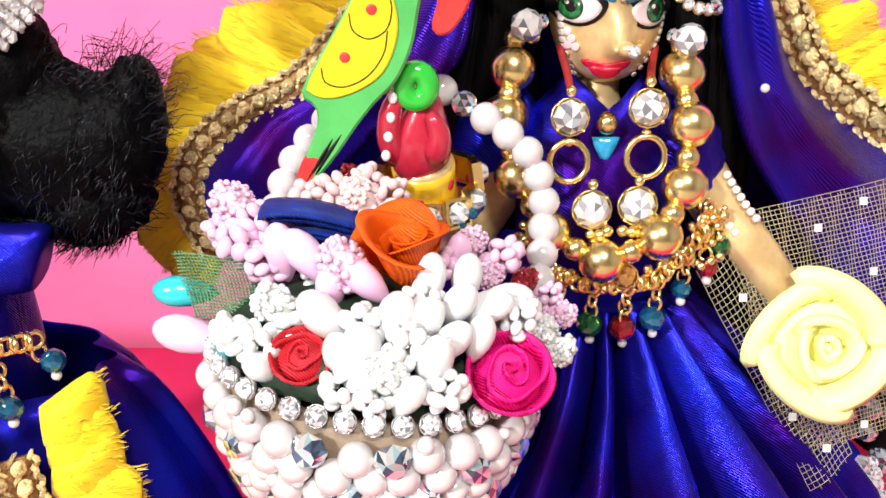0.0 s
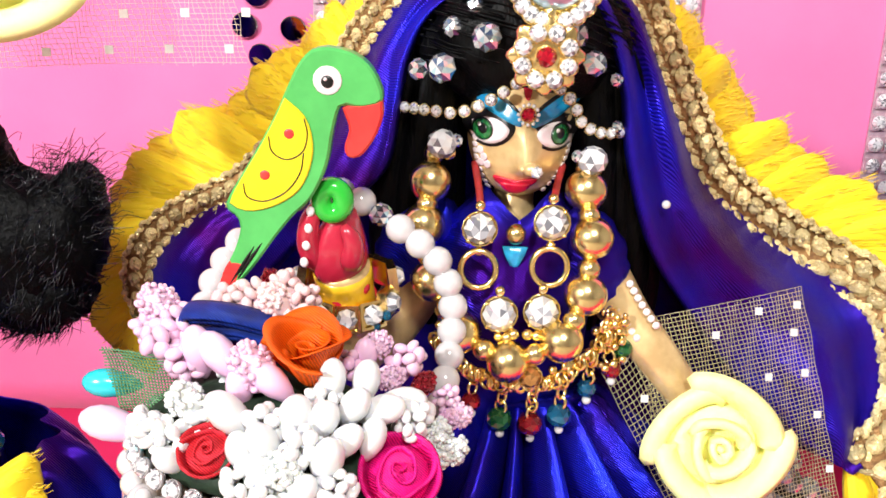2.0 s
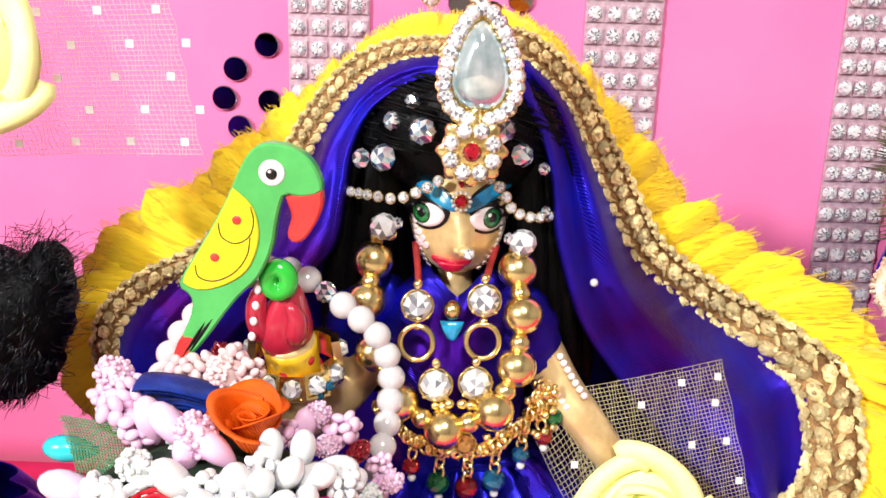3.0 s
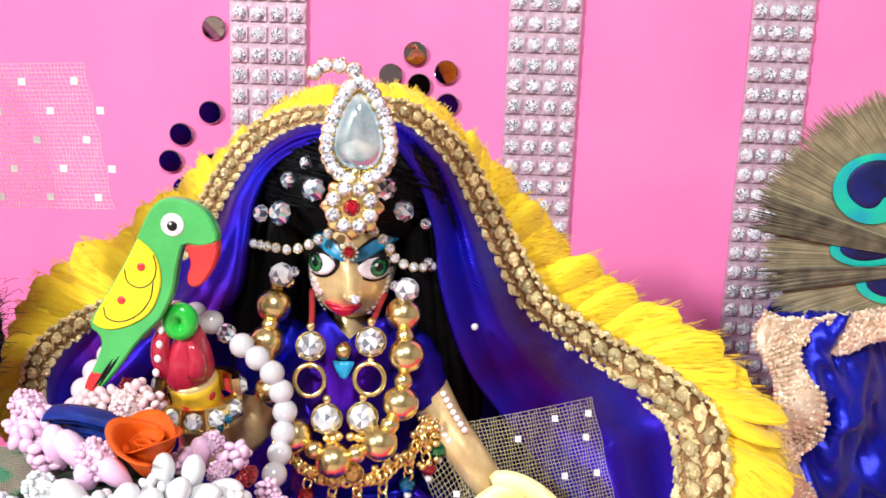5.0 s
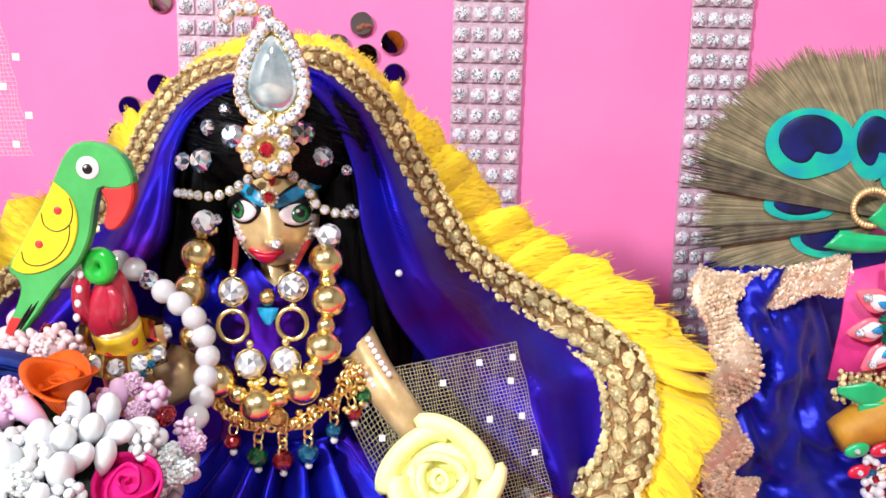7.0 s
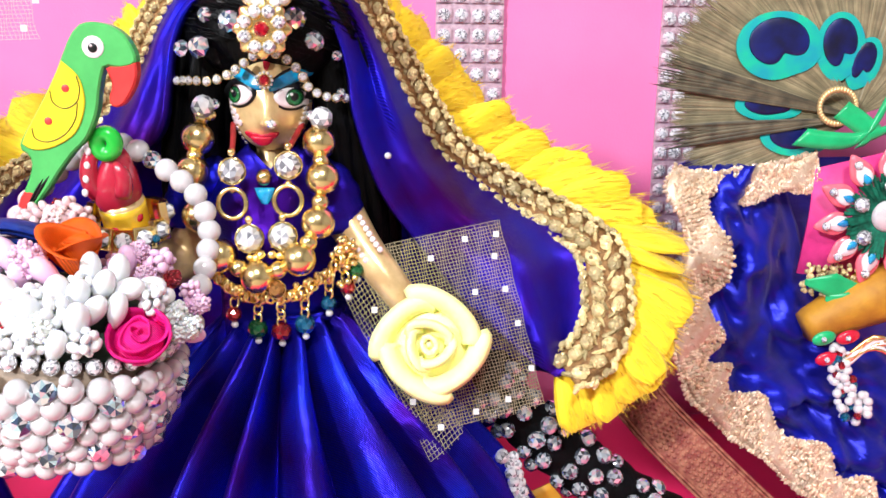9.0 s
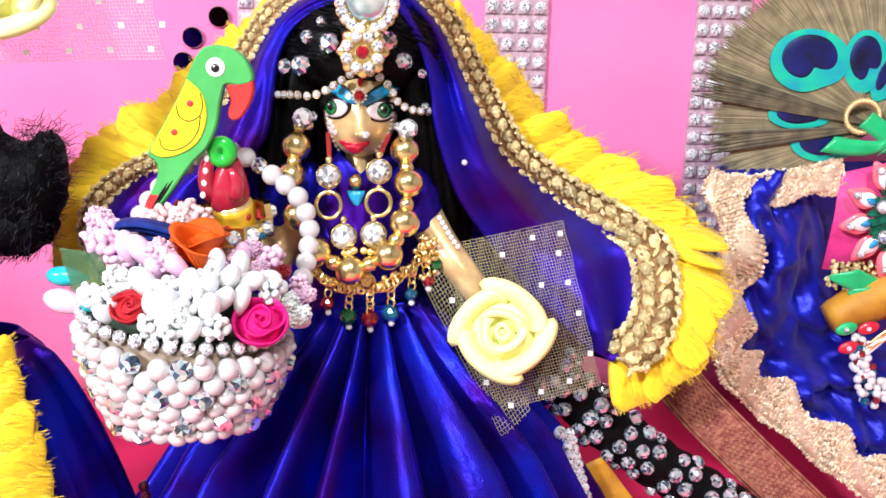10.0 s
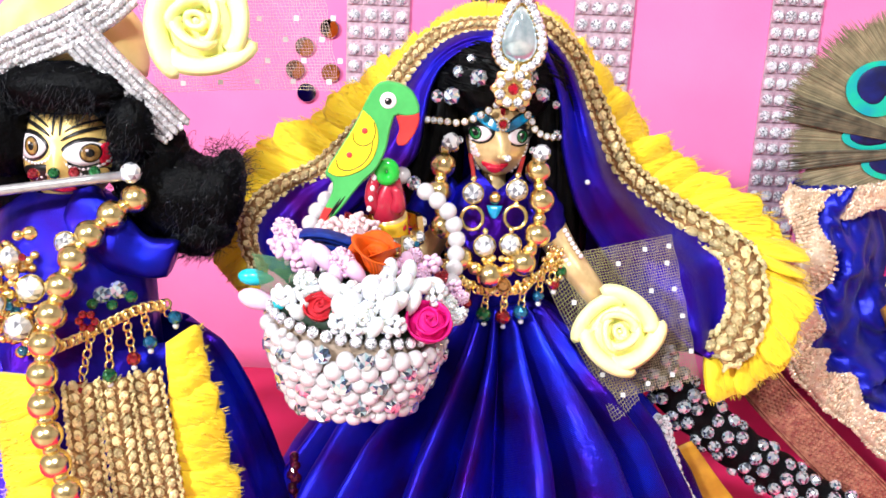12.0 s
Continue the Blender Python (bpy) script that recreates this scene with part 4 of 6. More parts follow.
def tuft_shape(seed):
    rnd = random.Random(seed)

    def build(bm):
        rows = []
        for j in range(19):
            t = j / 18
            wd = (0.27 + 0.33 * math.sin(min(t * 1.1, 1) * math.pi / 2)) * (1 - max(0, (t - 0.74) / 0.26) ** 2.2 * 0.42)
            th = 0.26 * math.sin(math.pi * min(0.14 + t * 0.84, 1)) + 0.02
            row = []
            for i in range(40):
                a = 2 * math.pi * i / 40
                k = 1 + 0.055 * math.sin(a * 15 + seed) + 0.07 * noise.noise(V(math.cos(a) * 2.2, math.sin(a) * 2.2, t * 0.9 + seed))
                end = 0.05 * noise.noise(V(math.cos(a) * 5, seed, 1)) * t
                row.append(V(wd * k * math.cos(a) + 0.13 * math.sin(t * 2 + seed) * t, th * k * math.sin(a) + 0.10 * t * t, t * 0.95 + end))
            rows.append(row)
        grid(bm, rows, True, caps=True)
        for k in range(260):
            a = rnd.uniform(0, 2 * math.pi)
            t = rnd.uniform(0.12, 0.93)
            wd = 0.27 + 0.31 * math.sin(min(t * 1.1, 1) * math.pi / 2)
            th = 0.26 * math.sin(math.pi * min(0.14 + t * 0.84, 1)) + 0.02
            b = V(wd * math.cos(a) * 0.97 + 0.13 * math.sin(t * 2 + seed) * t, th * math.sin(a) * 0.97 + 0.10 * t * t, t)
            out = rnd.uniform(0.01, 0.06)
            e = b + V(out * math.cos(a) + rnd.uniform(-.03, .03), out * math.sin(a) + 0.01, rnd.uniform(0.06, 0.13))
            w = rnd.uniform(0.004, 0.011)
            grid(bm, [[q + V(-w * f, 0, 0), q + V(0, -w * f, 0), q + V(w * f, 0.0, 0)] for q, f in ((b, 1), (b.lerp(e, 0.5) + V(0, 0.02 * math.sin(a), 0), 1), (e, 0.2))], True)
    return build


TUFTS = [shared("fringe_tuft", tuft_shape(s), YELLOW_FUR) for s in (1, 2, 3, 4, 5)]


def fringe(parent, base, tip, n, wide=11.0, short=1.0):
    """A row of yellow yarn tufts, from base points to tip points."""
    for k in range(n):
        f = (k + 0.5) / n * (len(base) - 1)
        i = int(f)
        p, q = base[i].lerp(base[min(i + 1, len(base) - 1)], f - i), tip[i].lerp(tip[min(i + 1, len(tip) - 1)], f - i)
        p, q = p + V(0, 2.5 + (k % 2) * 0.8, 0), q + V(random.uniform(-1, 1), random.uniform(-1.5, 1.5), random.uniform(-1, 1))
        u = k / n
        q = p.lerp(q, short + (1 - short) * min(max((u - 0.5) / 0.2, 0), 1))
        d = (q - p)
        along = (base[min(i + 1, len(base) - 1)] - base[max(i, 0)])
        if along.length < 1e-6:
            along = base[i] - base[i - 1]
        zx = d.normalized()
        xx = (along - zx * along.dot(zx)).normalized()
        yy = zx.cross(xx)
        if yy.y < 0:
            xx, yy = -xx, -yy
        rot = Matrix((xx, yy, zx)).transposed().to_4x4() @ Euler((random.uniform(-.08, .08), random.uniform(-.09, .09), random.uniform(-.2, .2))).to_matrix().to_4x4()
        piece("tuft", TUFTS[(k * 3 + n) % 5], parent, p, (wide, wide * 0.9, d.length * random.uniform(0.95, 1.02)), rot)


braid(veil, R_OUT, lambda u, p: (p.x - 50 + 14 * u, 6, (p.z - 120) * (1 - 0.9 * u) + 12), (8.5, 16.0), GOLD_THREAD)
braid(veil, L_OUT, lambda u, p: (p.x - 40, 6, (p.z - 100)), (7.0, 11.0), GOLD_THREAD)
R_TIP = [V(36, 214, 218), V(46, 215, 218), V(60, 217, 211), V(72, 221, 198), V(88, 226, 184), V(104, 232, 170), V(122, 237, 157), V(138, 237, 147), V(152, 230, 138), V(162, 219, 122), V(162, 209, 108), V(157, 199, 95), V(146, 192, 79), V(126, 187, 70)]
L_TIP = [V(34, 214, 217), V(20, 213, 216), V(6, 212, 207), V(-8, 214, 195), V(-24, 217, 184), V(-40, 219, 173), V(-56, 221, 162), V(-66, 220, 150), V(-73, 217, 134), V(-76, 215, 117), V(-66, 211, 96)]
fringe(veil, [p + V(0, 1, 0) for p in curve(R_OUT, 60)], curve(R_TIP, 60), 42, 11.6, 0.71)
fringe(veil, [p + V(0, 1, 0) for p in curve(L_OUT, 60)], curve(L_TIP, 60), 36, 11.0, 0.8)

# ---- basket of flowers ----
BC = V(-13.2, 151, 0)


def rim_z(x):
    return 114.0 - 0.14 * (x + 12)


def bowl(a, t):
    """A place on the basket's side: angle a, t from 0 at the foot to 1 at the rim."""
    r = 0.70 + 0.30 * math.sin(t * math.pi / 2)
    x, y = BC.x + 26.8 * r * math.cos(a), BC.y + 23.5 * r * math.sin(a)
    return V(x, y, 86 + (rim_z(x) - 87.5) * t)


basket = thing("flower_basket", (BC.x, BC.y, 84), "small round basket covered with white pearls and iridescent stones", "basket")
bm = bmesh.new()
ang = [2 * math.pi * k / 48 for k in range(48)]
grid(bm, [[V(BC.x + 6 * math.cos(a), BC.y + 5 * math.sin(a), 86) for a in ang]] + [[bowl(a, t) for a in ang] for t in (0, 0.25, 0.5, 0.75, 1.0)]
     + [[bowl(a, 1.0) * 0.9 + V(BC.x, BC.y, bowl(a, 1.0).z) * 0.1 for a in ang], [bowl(a, 0.7) * 0.85 + V(BC.x, BC.y, bowl(a, 0.7).z) * 0.15 for a in ang]], True, caps=True)
part("basket_shell", bm, mat("tan_basket_card", (0.34, 0.25, 0.18), 0.6, col2=(0.22, 0.15, 0.10), scale=200, bump=0.4), basket, "tan card shell")
for row in range(6):
    t = 0.02 + row * 0.165
    for k in range(29):
        a = 2 * math.pi * (k + 0.5 * (row % 2)) / 29 + random.uniform(-0.03, 0.03)
        p = bowl(a, t)
        n = V(math.cos(a) / 28.5, math.sin(a) / 23.5, -0.006).normalized()
        if (k * 5 + row * 7) % 9 < 2:
            piece("iridescent_stone", GEM_AB, basket, p + n * 2.4 + V(0, 0, random.uniform(-.5, .5)), random.uniform(3.2, 3.8), facing(n + V(random.uniform(-.2, .2), 0, random.uniform(-0.1, .25))))
        else:
            piece("pearl", SPHERE_PEARL, basket, p + n * 1.9 + V(0, 0, random.uniform(-.5, .5)), random.choice((3.15, 3.1, 3.0, 2.6)))
for row in range(2):
    for k in range(22):
        a = 2 * math.pi * (k + 0.5 * row) / 22
        piece("pearl", SPHERE_PEARL, basket, V(BC.x + (17.0 - 6 * row) * math.cos(a), BC.y + (14.0 - 5 * row) * math.sin(a), 86.5 - 0.5 * row), 2.6)
for k in range(60):
    a = random.uniform(math.pi * 0.9, math.pi * 2.1)
    p = bowl(a, random.uniform(0, 0.98))
    piece("small_pearl", SPHERE_PEARL, basket, p + V(math.cos(a) * 3.6, math.sin(a) * 3.6, 0), random.uniform(1.0, 1.6))
for k in range(38):
    a = 2 * math.pi * k / 38
    p = bowl(a, 1.0) + V(math.cos(a) * 1.2, math.sin(a) * 1.2, 1.6)
    stone(basket, p, 1.75, (math.cos(a), math.sin(a), 0.45), cup=CUP_SILVER)
handle_line = curve([V(17.5, 160, 113), V(18, 163, 119), V(19, 167, 124), V(19.6, 170.5, 129), V(19.8, 173, 134.5), V(18.6, 174, 140), V(15.8, 174.5, 145.3), V(11.5, 175.5, 148.8), V(7, 177, 151.6), V(2, 179.2, 154.4), V(-3, 181.5, 156.5), V(-9, 183, 157), V(-16, 183, 154.5), V(-22, 182, 150), V(-27.5, 180, 144.5), V(-31, 176, 139), V(-33, 171, 132), V(-34, 166, 124), V(-34, 162, 116)], 25)
for k, p in enumerate(handle_line):
    piece("handle_pearl", SPHERE_PEARL if k != 10 else FACET_AB, basket, p, 3.15 if k != 10 else 2.6)
bm = bmesh.new()
tube(bm, handle_line, 0.4, 6)
part("handle_wire", bm, SILVER, basket)
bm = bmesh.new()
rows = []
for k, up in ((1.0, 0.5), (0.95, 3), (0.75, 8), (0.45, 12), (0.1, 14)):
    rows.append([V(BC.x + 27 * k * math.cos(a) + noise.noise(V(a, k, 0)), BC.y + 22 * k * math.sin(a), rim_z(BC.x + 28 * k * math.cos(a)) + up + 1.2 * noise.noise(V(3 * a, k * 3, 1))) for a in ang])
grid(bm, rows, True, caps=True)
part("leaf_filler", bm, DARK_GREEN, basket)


def bud_shape(bm):
    prof = [(0.02, -1.2), (0.16, -1.05), (0.34, -0.7), (0.49, -0.25), (0.54, 0.15), (0.49, 0.5), (0.35, 0.8), (0.16, 0.97), (0.02, 1.0)]
    grid(bm, [[V(r * math.cos(t), r * math.sin(t), z) for t in [2 * math.pi * k / 16 for k in range(16)]] for r, z in prof], True, caps=True)


def sugar_shape(seed, r=0.115, n=170):
    def build(bm):
        rnd = random.Random(seed)
        ball(bm, V(0, 0, 0), (0.60, 0.60, 0.76), 12, 8)
        for k in range(n):
            z = rnd.uniform(-1, 1)
            a = rnd.uniform(0, 2 * math.pi)
            w = math.sqrt(1 - z * z)
            out = rnd.uniform(0.92, 1.12)
            ball(bm, V(0.64 * w * math.cos(a), 0.64 * w * math.sin(a), 0.82 * z) * out, r * rnd.uniform(0.7, 1.3), 6, 4)
    return build


def cluster_shape(seed):
    rnd = random.Random(seed)

    def build(bm):
        ball(bm, V(0, 0, 0), (0.28 + rnd.random() * 0.05, 0.28, 0.40), 10, 7)
    return build


BUD = {"white": shared("bud_white", bud_shape, WHITE_BUD), "pink": shared("bud_pink", bud_shape, PINK_BUD), "cyan": shared("bud_cyan", bud_shape, CYAN_BUD)}
SUGAR = {"white": shared("sugar_white", sugar_shape(1), WHITE_SUGAR), "pink": shared("sugar_pink", sugar_shape(2), PINK_SUGAR), "coral": shared("sugar_coral", sugar_shape(3), CORAL_SUGAR), "red": shared("sugar_red", sugar_shape(4), RUBY_BEAD)}
CLUSTER = {"white": shared("cluster_white", cluster_shape(1), WHITE_BUD), "pink": shared("cluster_pink", cluster_shape(5), PINK_SUGAR), "coral": shared("cluster_coral", cluster_shape(7), CORAL_SUGAR)}
KINDS = {"b": (BUD, "bud", "glossy teardrop flower stamen bud"), "s": (SUGAR, "sugar_bud", "sugar-beaded flower stamen bud"), "c": (CLUSTER, "berry_cluster", "cluster of tiny round stamen beads")}
TOP = V(-10, 165, 95)
for x, y, z, kind, colour, r in (
        (-37.5, 158, 140, "s", "pink", 5.0), (-33, 156, 137, "c", "pink", 4.5), (-36, 154, 134, "c", "pink", 5.0), (-31, 151, 131, "c", "pink", 4.6), (-39, 157, 135, "c", "pink", 4.2),
        (-28, 150, 134, "b", "pink", 5.6), (-23.5, 149, 133.5, "b", "pink", 5.8), (-17, 145, 133.5, "s", "pink", 5.6), (-13, 144, 131, "b", "pink", 5.2), (-19, 144, 129.5, "b", "pink", 4.8),
        (-15, 160, 140, "s", "coral", 5.0), (-20, 161, 141, "c", "coral", 4.2), (-9, 160, 141, "c", "coral", 3.8), (-25, 163, 139, "c", "coral", 4.0), (-14, 164, 142, "c", "coral", 4.0),
        (3, 156, 131, "b", "pink", 4.4), (5, 158, 132.5, "s", "pink", 3.8), (11, 156, 130.5, "c", "pink", 4.2), (0, 154, 130, "c", "pink", 3.6), (8, 153, 128, "s", "pink", 3.4),
        (-28, 142, 127, "s", "white", 5.0), (-19.5, 137.5, 127.5, "b", "white", 6.0), (-30, 137, 122.6, "c", "white", 4.6), (-34, 138, 124, "c", "white", 4.0), (-25, 140, 124, "c", "white", 4.2),
        (-8, 137, 127, "b", "white", 6.0), (-13, 137, 126, "c", "white", 4.8), (-3, 137, 127, "b", "white", 5.4), (-9, 130.5, 121, "s", "white", 5.2), (-14, 131.5, 120, "b", "white", 4.6),
        (-1.5, 131.5, 122.6, "b", "white", 5.8), (-6, 132, 125, "c", "white", 4.6), (-17, 133, 123, "b", "white", 4.6), (-12.5, 133, 124.6, "b", "white", 5.4), (2.5, 139, 129, "b", "white", 5.0),
        (7, 141, 127.5, "b", "white", 5.2), (4, 146, 130.5, "b", "white", 5.0), (-2, 144, 131.5, "b", "white", 4.8), (10.5, 146, 126.5, "b", "white", 5.4), (13, 147, 123, "b", "white", 5.0),
        (1, 135, 124, "b", "white", 5.0), (16.5, 146, 120, "s", "white", 4.2), (19.5, 146, 116.6, "s", "white", 4.4), (-3.5, 142, 128, "c", "white", 4.4), (6, 137, 124, "b", "white", 4.6),
        (13, 142, 125, "c", "white", 4.2), (14.5, 153, 127, "s", "red", 3.0), (-17, 167, 142, "s", "red", 3.0), (21, 152, 121, "s", "pink", 3.6), (18, 154, 112.5, "b", "pink", 4.4), (19, 153, 124, "c", "pink", 3.0), (-22, 152, 129, "c", "white", 4.0),
        (-16, 129.5, 118.4, "c", "white", 4.2), (-5.5, 128.5, 117.8, "b", "white", 4.6), (0.5, 129.6, 118.4, "c", "white", 4.2), (-29.5, 134.5, 119.6, "b", "white", 4.4), (-36, 141, 123, "c", "white", 4.0), (-11, 128.6, 117.6, "c", "white", 4.0),
        (-47, 154, 124.5, "b", "cyan", 5.4), (-45, 148, 118.8, "b", "pink", 6.4), (-36, 141, 120, "b", "cyan", 3.2), (-37, 143, 117.5, "b", "cyan", 2.6)):
    shapes, word, text = KINDS[kind]
    d = V(x, y, z) - TOP
    d = V(d.x * 1.2, d.y * 0.25, d.z * 0.8).normalized() + V(random.uniform(-.5, .5), random.uniform(-.25, .1), random.uniform(-.5, .3))
    if (x < -45):
        d = V(-1, -0.1, -0.12 if colour == "pink" else 0.1)
    tint = {"white": "white ", "pink": "pale pink ", "cyan": "bright cyan ", "red": "dark red ", "coral": "coral pink "}[colour] + text + " in the basket"
    if kind != "c":
        piece(word, shapes[colour], None, V(x, y, z), r, facing(d), tint, "flower bud", "buds in the basket")
        continue
    sprig = thing(word, (x, y, z), tint, "flower bud", "buds in the basket")
    tt = facing(d)
    for k in range(15):
        h = 1 - 2 * (k + 0.5) / 15
        a = k * 2.4 + x
        w = math.sqrt(1 - h * h)
        piece("berry", shapes[colour], sprig, V(x, y, z) + tt.to_3x3() @ V(0.62 * w * math.cos(a), 0.62 * w * math.sin(a), 0.72 * h) * r, r * random.uniform(0.8, 1.15), tt @ Euler((random.uniform(-1, 1), random.uniform(-1, 1), 0)).to_matrix().to_4x4())

bm = bmesh.new()
for k in range(23):
    p = V(-47 + 0.60 * k, 151.5 + 0.06 * k, 133.5 - 0.11 * k)
    grid(bm, [[p + V(-0.10, 0, 0) + q, p + V(0.10, 0, 0) + q, p + V(0.10, 0.2, 0) + q, p + V(-0.10, 0.2, 0) + q] for q in [V(0.24 * s, -0.02 * s * s * 0.3 + 0.8 * math.sin(s * 0.4), -0.9 * s - random.uniform(-.15, .15)) for s in range(15)]], True, caps=True)
for k in range(21):
    p = V(-47.2, 151.2, 133 - 0.64 * k)
    grid(bm, [[p + q + V(0, 0, -0.10), p + q + V(0, 0, 0.10), p + q + V(0, 0.2, 0.10), p + q + V(0, 0.2, -0.10)] for q in [V(s + 0.15 * k + random.uniform(-.2, .2), -0.25 + 0.5 * math.sin(s * 0.5), -0.05 * s) for s in range(14)]], True, caps=True)
leaf = part("mesh_leaf", bm, GREEN_NET, None, "frayed green mesh fabric leaf in the flower basket")
tagged(leaf, category="leaf", kind="stuff")


def ribbon_rose(name, at, r, axis, material, label, turns=3.4, seed=0, thick=0.35, lobes=2.6):
    """A rose rolled from one long ribbon, with folded outer petals."""
    ob = thing(name, at, label, "rose", "ribbon roses")
    t3 = facing(axis).to_3x3()
    c = Vector(at)
    rnd = random.Random(seed)
    bm = bmesh.new()
    rows = []
    n = 150
    for i in range(n):
        s = i / (n - 1)
        a = 2 * math.pi * turns * s ** 0.85 + seed
        k = r * (0.05 + 0.80 * s ** 1.2) * (1 + 0.17 * s ** 0.6 * math.cos(lobes * a + seed))
        top = r * (0.58 - 0.34 * s) + 0.10 * r * math.sin(1.7 * a + seed) + 0.03 * r * math.sin(5 * a)
        row = []
        for f, rr, zz in ((0, 0.55, -0.75), (1, 0.86, -0.4), (2, 1.0, 0.0), (3, 1.0, 0.7), (4, 1.03, 1.0), (5, 1.08, 1.02), (6, 1.14, 0.88)):
            z = top * zz if zz > 0 else r * zz * (0.5 + 0.5 * s)
            row.append(c + t3 @ V(k * rr * math.cos(a), k * rr * math.sin(a), z))
        rows.append(row)
    grid(bm, rows)
    part("rolled_heart", bm, material, ob, thick=thick)
    bm = bmesh.new()
    ball(bm, c + t3 @ V(0, 0, -0.22 * r), (0.84 * r, 0.84 * r, 0.52 * r), 20, 12, facing(axis))
    part("core", bm, material, ob)
    for m in range(4):
        a0 = 2 * math.pi * m / 4 + seed
        bm = bmesh.new()
        rows = []
        for i in range(17):
            u = i / 16 - 0.5
            a = a0 + u * 2.2
            edge = 1 - abs(2 * u) ** 3
            rows.append([c + t3 @ V(r * q * math.cos(a), r * q * math.sin(a), r * z + 0.05 * r * math.sin(7 * u + m)) for q, z in
                         ((0.30, -0.72), (0.72, -0.55), (0.92, -0.25), (0.95 + 0.03 * edge, 0.0), (0.98 + 0.06 * edge, 0.10 + 0.14 * edge), (1.04 + 0.06 * edge, 0.08 + 0.10 * edge))])
        grid(bm, rows)
        part("petal", bm, material, ob, thick=thick)
    return ob


ribbon_rose("ribbon_rose", (-23, 134, 122.0), 4.7, (0.05, -0.62, 0.78), RED_RIBBON, "small red woven ribbon rose on the basket's rim", 2.3, 1, lobes=2.3)
ribbon_rose("ribbon_rose", (11.0, 136, 117.6), 6.9, (0.15, -0.66, 0.75), MAGENTA_RIBBON, "magenta ribbon rose on the basket's rim", 2.5, 4, lobes=2.4)
# orange rose: one ribbon wound into a pointed cup
orange = thing("ribbon_rose", (-7.6, 152, 128), "orange satin ribbon rose folded like a half-open bud", "rose", "ribbon roses")
for name, a0, turns, r0, r1, high in (("rolled_heart", 0.4, 1.4, 0.8, 4.4, 9.0), ("petal", 3.3, 0.62, 4.0, 7.0, 10.2), ("petal", 5.6, 0.62, 4.4, 7.8, 9.4), ("petal", 1.2, 0.62, 4.4, 8.0, 11.4)):
    bm = bmesh.new()
    rows = []
    for i in range(41):
        s = i / 40
        a = a0 + 2 * math.pi * turns * s
        r = r0 + (r1 - r0) * s
        peak = high + 2.2 * math.cos(2 * math.pi * (s - 0.55)) * (1 if name == "petal" else 0.5)
        row = []
        for q in range(9):
            v = q / 8
            k = (0.30 + 0.78 * v ** 0.8 + (0.16 if q == 8 else 0)) * r
            z = peak * v - (0.5 if q == 8 else 0)
            row.append(V(-6.6 + k * math.cos(a), 149.5 + 0.85 * k * math.sin(a) - 0.30 * z, 129.2 + z + 0.30 * k * math.sin(a)))
        rows.append(row)
    grid(bm, rows)
    part(name, bm, ORANGE_RIBBON, orange, thick=0.3)
bow = thing("ribbon_bow", (-23, 157, 134), "looped navy blue ribbon bow among pale buds", "bow")
for s, off in ((1, 0), (0.72, 1.6)):
    bm = bmesh.new()
    loop = curve([V(-32, 157, 137.6 - off), V(-31.2, 155 + off, 140.4 - off), V(-24, 154 + off, 140.8 - off), V(-16.5, 155 + off, 138.6 - off), V(-14, 157, 136.4), V(-16, 158, 134.4), V(-23, 157.2, 135.4 + 0.6 * off), V(-30, 157.4, 135.4), V(-32, 157, 137.6 - off)], 48)
    rows = [[p + V(0, -3.0, -0.9), p + V(0, -1, 0.0), p + V(0, 1, 0.2), p + V(0, 3.0, 0)] for p in loop]
    grid(bm, rows)
    part("loop", bm, NAVY_RIBBON, bow, thick=0.9)

# ---- wooden parrot on the hand ----
PY = 167.0
outline = [(-5.2, 189.3), (-1, 188.6), (2.6, 186.4), (4.8, 182.8), (5.2, 179.4), (1.2, 178.2), (-2.2, 178.6), (-3.4, 176), (-4.3, 172), (-5.0, 168), (-6.4, 164), (-8.6, 160), (-12, 156.6), (-15.4, 152.4),
           (-19.4, 146.8), (-23.0, 142.4), (-25.4, 140.2), (-26.9, 141.2), (-25.6, 145.6), (-23.6, 150), (-22.6, 153.6), (-23.2, 156), (-25.2, 157.6), (-24.6, 160), (-21.6, 165), (-18.2, 170.6), (-15, 176.4), (-12.6, 181.6), (-10.4, 186), (-8, 188.6)]


def cutout(bm, pts, y0, y1, bevel=0.5, samples=0, index=0):
    """A flat board of the given outline with rounded edges."""
    line = curve([V(x, 0, z) for x, z in pts] + [V(*(pts[0][0], 0, pts[0][1]))], samples or 3 * len(pts))[:-1]
    c = sum(line, Vector()) / len(line)
    n = len(line)
    inn = []
    for i, p in enumerate(line):
        d = (line[(i + 1) % n] - line[i - 1]).normalized()
        o = V(d.z, 0, -d.x)
        inn.append(o)
    area = sum(line[i - 1].x * line[i].z - line[i].x * line[i - 1].z for i in range(n))
    s = -1 if area > 0 else 1
    rows = [[p + o * (s * k) + V(0, y, 0) for p, o in zip(line, inn)] for k, y in ((bevel, y1), (0, y1 - bevel), (0, y0 + bevel), (bevel, y0))]
    vs = grid(bm, rows, True, index)
    for loop in (vs[0], vs[-1]):
        made = bmesh.ops.triangle_fill(bm, edges=[e for e in (bm.edges.get((loop[i - 1], loop[i])) for i in range(n)) if e], use_beauty=True)
        for g in made["geom"]:
            if isinstance(g, bmesh.types.BMFace):
                g.material_index = index


parrot = thing("wooden_parrot", (-10, PY, 140), "flat painted wooden parrot, green with yellow wing and red beak", "parrot figure")
bm = bmesh.new()
cutout(bm, outline, PY - 2.2, PY + 2.2)
